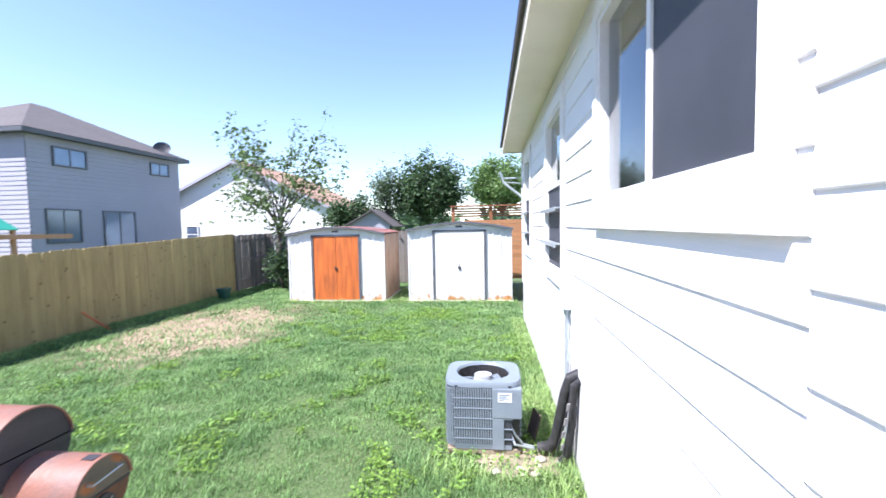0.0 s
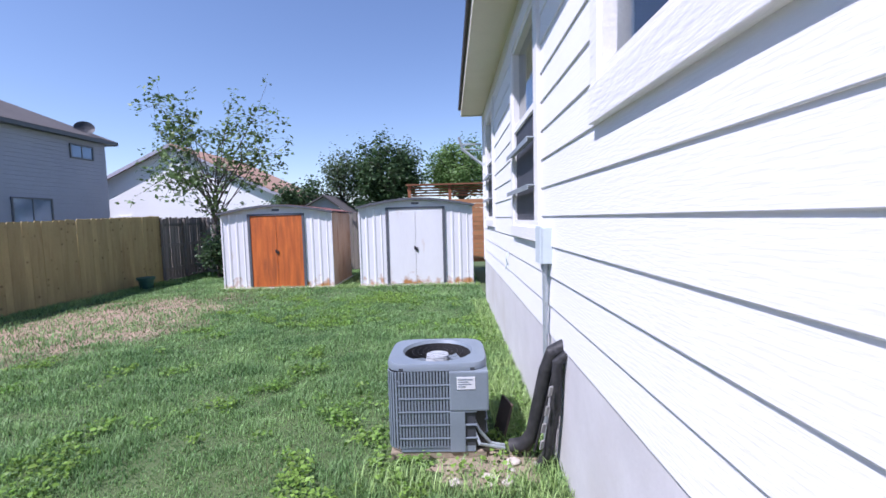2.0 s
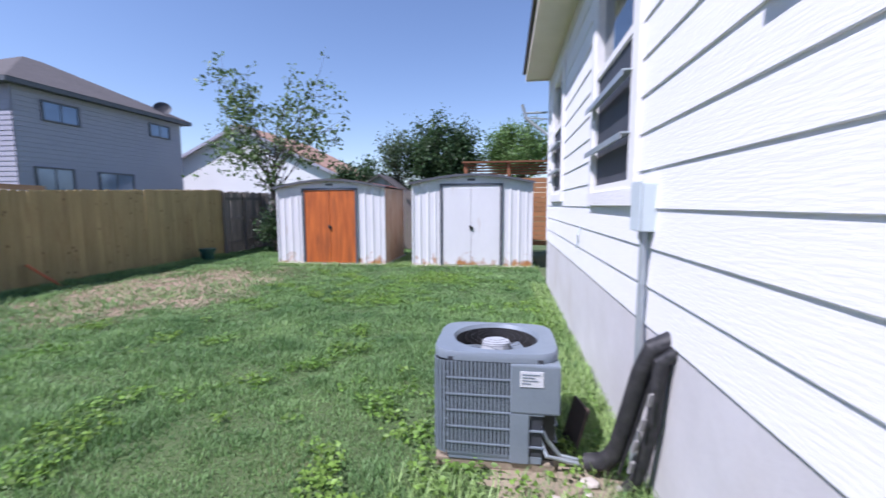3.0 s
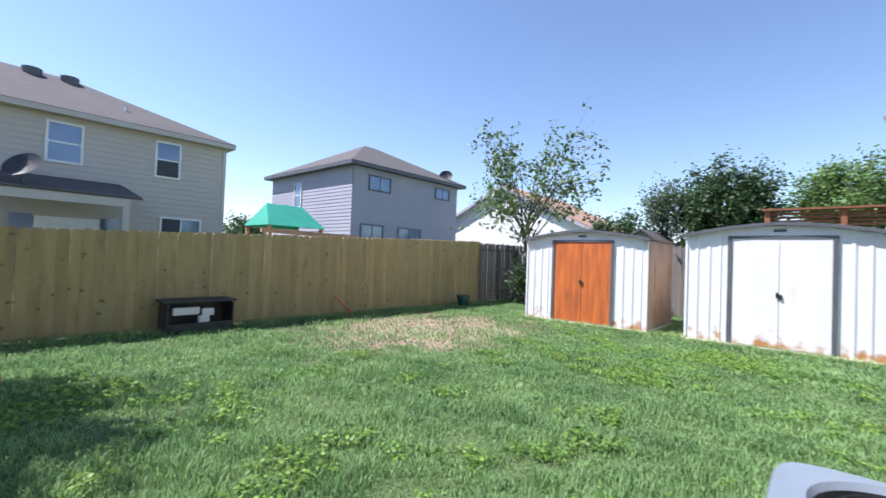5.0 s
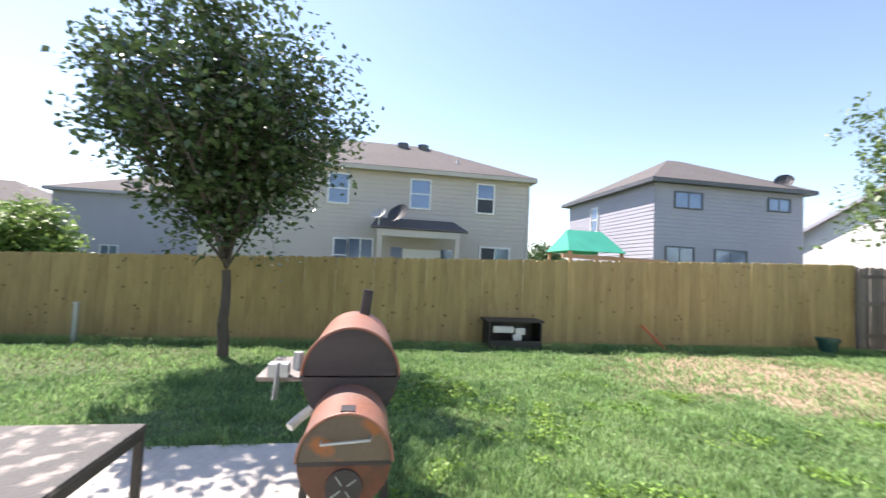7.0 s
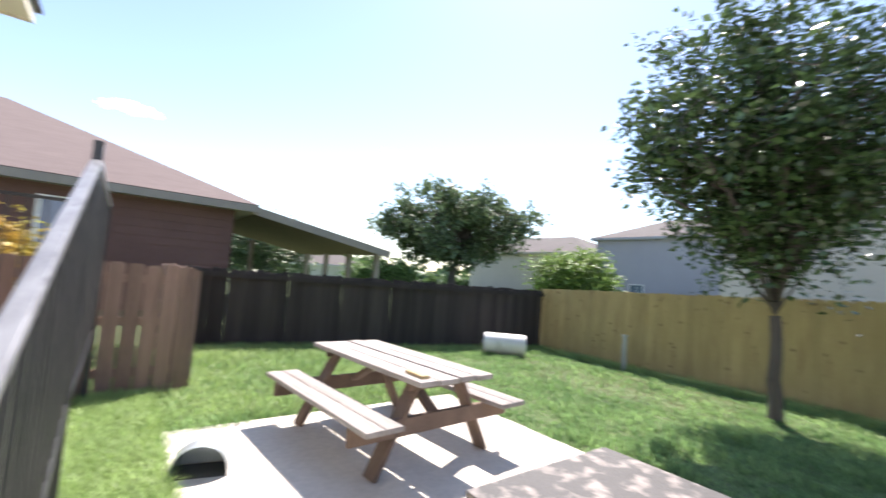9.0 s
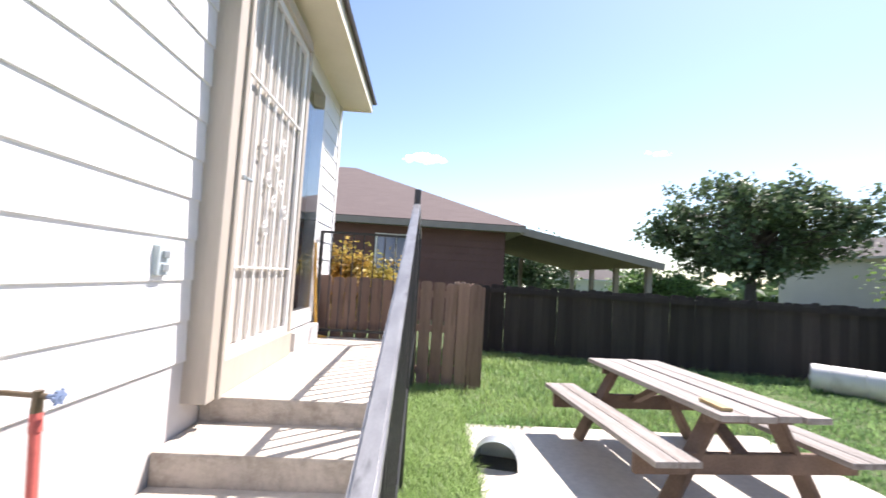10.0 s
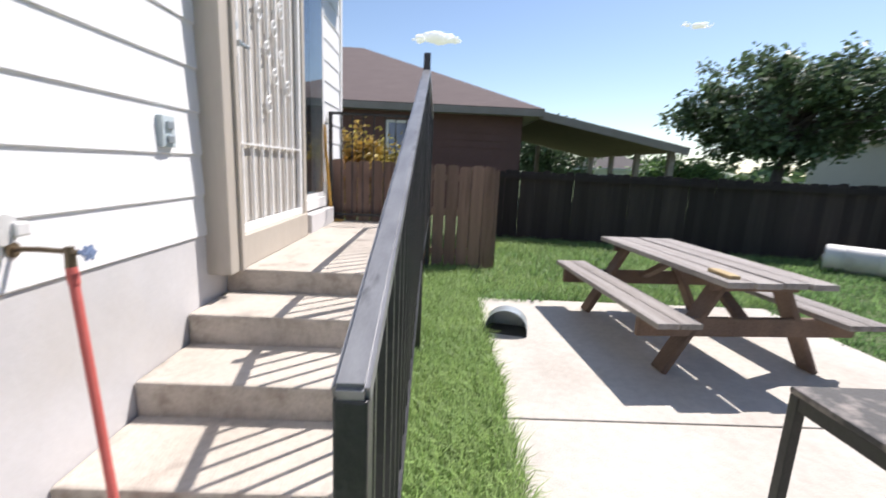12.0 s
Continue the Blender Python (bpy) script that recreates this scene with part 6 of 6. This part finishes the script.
def far_woods():
    """A low belt of far trees all round the horizon."""
    rs = np.random.RandomState(8)
    n = 26000
    a = rs.uniform(0, 2 * math.pi, n)
    d = rs.uniform(75, 120, n)
    top = 3.2 + 2.2 * np.sin(a * 9) * np.sin(a * 23 + 1) + 1.2 * np.sin(a * 57)
    c = np.stack([d * np.cos(a) - 10, d * np.sin(a), np.abs(rs.uniform(0, 1, n)) ** 0.8 * np.maximum(top, 1.2) * d / 90], 1)
    v, f = leaves(c, 2.4, rs, 0.4)
    tagged(new("far_woods", arrays("far_woods", v, f, M_OAK)), "far belt of green woods", "woods", kind="stuff")


far_woods()


# ---- cloud ----
def cloud(at, w, seed):
    rs = random.Random(seed)
    bm = new_bm()
    for i in range(16):
        u = rs.uniform(-1, 1)
        r = w * rs.uniform(0.1, 0.2) * (1.15 - abs(u))
        bmesh.ops.create_icosphere(bm, subdivisions=3, radius=r, matrix=Matrix.Translation((u * w * 0.8, rs.uniform(-0.2, 0.2) * w, rs.uniform(0, 0.14) * w)) @ Matrix.Diagonal((1.5, 1.2, 0.7, 1)))
    for v in bm.verts:
        v.co += Vector(noise.noise_vector(v.co / (w * 0.09))) * w * 0.03
    ob = part("cloud", bm, M_CLOUD, smooth=True)
    ob.location = at
    tagged(ob, "small white cloud", "cloud", kind="structure")


cloud((2, -880, 238), 70, 3)
cloud((-560, -1000, 330), 45, 4)


# ---- grass ----
SLABS = [(-4.79, -1.75, -1.46, 2.78), (-1.75, 0.05, 2.2, 2.78), (-1.22, 0.05, -2.65, 2.25), (-1.22, -0.45, 4.64, 5.32), (-6.68, -3.68, 12.5, 14.66), (-3.12, -0.08, 12.5, 14.66)]


def lawn():
    rs = np.random.RandomState(17)

    def value_noise(p, k, seed):
        """Smooth random field from -1 to 1, with features about 1/k metres across."""
        g = np.random.RandomState(seed).uniform(-1, 1, (97, 97))
        q = p * k + 31.7
        a = np.floor(q).astype(int)
        f = q - a
        f = f * f * (3 - 2 * f)
        x, y = a[:, 0] % 96, a[:, 1] % 96
        top = g[x, y] * (1 - f[:, 0]) + g[x + 1, y] * f[:, 0]
        low = g[x, y + 1] * (1 - f[:, 0]) + g[x + 1, y + 1] * f[:, 0]
        return top * (1 - f[:, 1]) + low * f[:, 1]

    def wave(p, k, s):
        return value_noise(p, k, int(s * 10) + 1) + 0.5 * value_noise(p, k * 2.3, int(s * 10) + 2)

    def points(n, x0, x1, y0, y1):
        p = np.stack([rs.uniform(x0, x1, n), rs.uniform(y0, y1, n)], 1)
        keep = np.ones(n, bool)
        bare = ((p[:, 0] + 0.5) / 0.45) ** 2 + ((p[:, 1] - 4.58) / 0.3) ** 2 + 0.4 * wave(p, 5.0, 4.1)
        keep &= (bare > 0.8) | (rs.uniform(0, 1, n) < 0.22)
        over = 0.05 + 0.09 * wave(p, 2.1, 3.3)
        for k, (a, b, c, d) in enumerate(SLABS):
            o = over if k < 2 else 0.0
            keep &= ~((p[:, 0] > a + o) & (p[:, 0] < b - o) & (p[:, 1] > c + o) & (p[:, 1] < d - o))
        return p[keep]

    def blades(p, h, w, name, m, label, bend=0.5):
        n = len(p)
        a = rs.uniform(0, 2 * math.pi, n)
        d = np.stack([np.cos(a), np.sin(a), np.zeros(n)], 1)
        s = np.stack([-np.sin(a), np.cos(a), np.zeros(n)], 1)
        base = np.concatenate([p, np.zeros((n, 1))], 1)
        hh = (h * rs.uniform(0.5, 1.3, n))[:, None]
        up = np.array([0, 0, 1.0])
        b = bend * rs.uniform(0.3, 1.2, (n, 1))
        mid = base + up * hh * 0.6 + d * hh * b * 0.4
        tip = base + up * hh * (1.0 - 0.25 * b) + d * hh * b
        ww = (w * rs.uniform(0.7, 1.3, n))[:, None] if np.ndim(w) else w * rs.uniform(0.7, 1.3, (n, 1))
        v = np.stack([base - s * ww, base + s * ww, mid + s * ww * 0.8, mid - s * ww * 0.8, tip], 1)
        i = np.arange(n)[:, None] * 5
        tri = np.concatenate([i + np.array([[0, 1, 2]]), i + np.array([[0, 2, 3]]), i + np.array([[3, 2, 4]])])
        tagged(new(name, arrays(name, v.reshape(-1, 3), tri, m)), label, "grass", kind="stuff")

    def dry(p):
        q = ((p[:, 0] + 7.0) / 2.0) ** 2 + ((p[:, 1] - 9.4) / 3.0) ** 2
        q2 = ((p[:, 0] + 7.7) / 1.0) ** 2 + ((p[:, 1] + 0.9) / 1.9) ** 2 + 0.3
        return np.minimum(q, q2) + 0.6 * wave(p, 1.5, 0.4)

    p = points(1100000, -9.5, 0.0, -5.6, 16.5)
    dist = np.hypot(p[:, 0] + 1.5, p[:, 1] - 4.5)
    p = p[rs.uniform(0, 1, len(p)) < np.clip(1.12 - dist / 8.5, 0.22, 1.0)]
    dr = dry(p)
    p = p[rs.uniform(0, 1, len(p)) < np.clip((dr - 0.25) / 0.95, 0.28, 1.0)]
    h = 0.055 + 0.03 * wave(p, 1.3, 1.0) + 0.034 * wave(p, 4.5, 2.0)
    dist = np.hypot(p[:, 0] + 1, p[:, 1] - 3)
    blades(p, np.clip(h, 0.016, 0.14), 0.0021 + 0.00055 * dist, "grass", M_GRASSBLADE, "short green lawn grass", 0.8)
    q = points(80000, -9.4, -3.5, -3.8, 13.5)
    q = q[(dry(q) < 1.3) & (rs.uniform(0, 1, len(q)) < 0.6)]
    blades(q, np.full(len(q), 0.03), 0.005, "dry_grass", M_DRYBLADE, "thin dry grass on the worn patch")
    # longer tufts along the wall, the fences, the sheds and the slab
    tufts = [points(5200, -0.3, 0.0, 2.8, 10.3), points(700, -1.38, -0.25, 4.2, 4.5), points(1300, -0.4, -0.05, 4.75, 6.2), points(36000, -1.8, -1.2, -2.6, 2.2), points(9000, -9.45, -8.9, -3.9, 14.3),
             points(6000, -9.0, -2.0, -5.4, -3.9), points(4000, -6.8, 0.0, 12.3, 12.52), points(2500, -3.7, -3.1, 12.3, 15.5), points(16000, -5.5, -1.3, -5.2, -1.5)]
    tp = np.concatenate(tufts)
    blades(tp, np.full(len(tp), 0.12), 0.003, "tall_grass", M_TALLBLADE, "longer grass along the edges", 0.9)
    # broad lime weeds in patches
    w = points(95000, -7.0, -0.1, 2.4, 11.5)
    w = w[(wave(w, 1.1, 0.3) + 0.8 * wave(w, 3.9, 1.4) > 0.42) & (dry(w) > 1.0)][:26000]
    c = np.concatenate([w, rs.uniform(0.04, 0.075, (len(w), 1))], 1)
    v, f = leaves(c, 0.042, rs, 0.014, 0.25)
    v, f = np.asarray(v), np.asarray(f)
    tagged(new("lawn_weeds", arrays("lawn_weeds", v, f, M_WEED)), "lime green weeds in the lawn", "weeds", kind="stuff")


lawn()
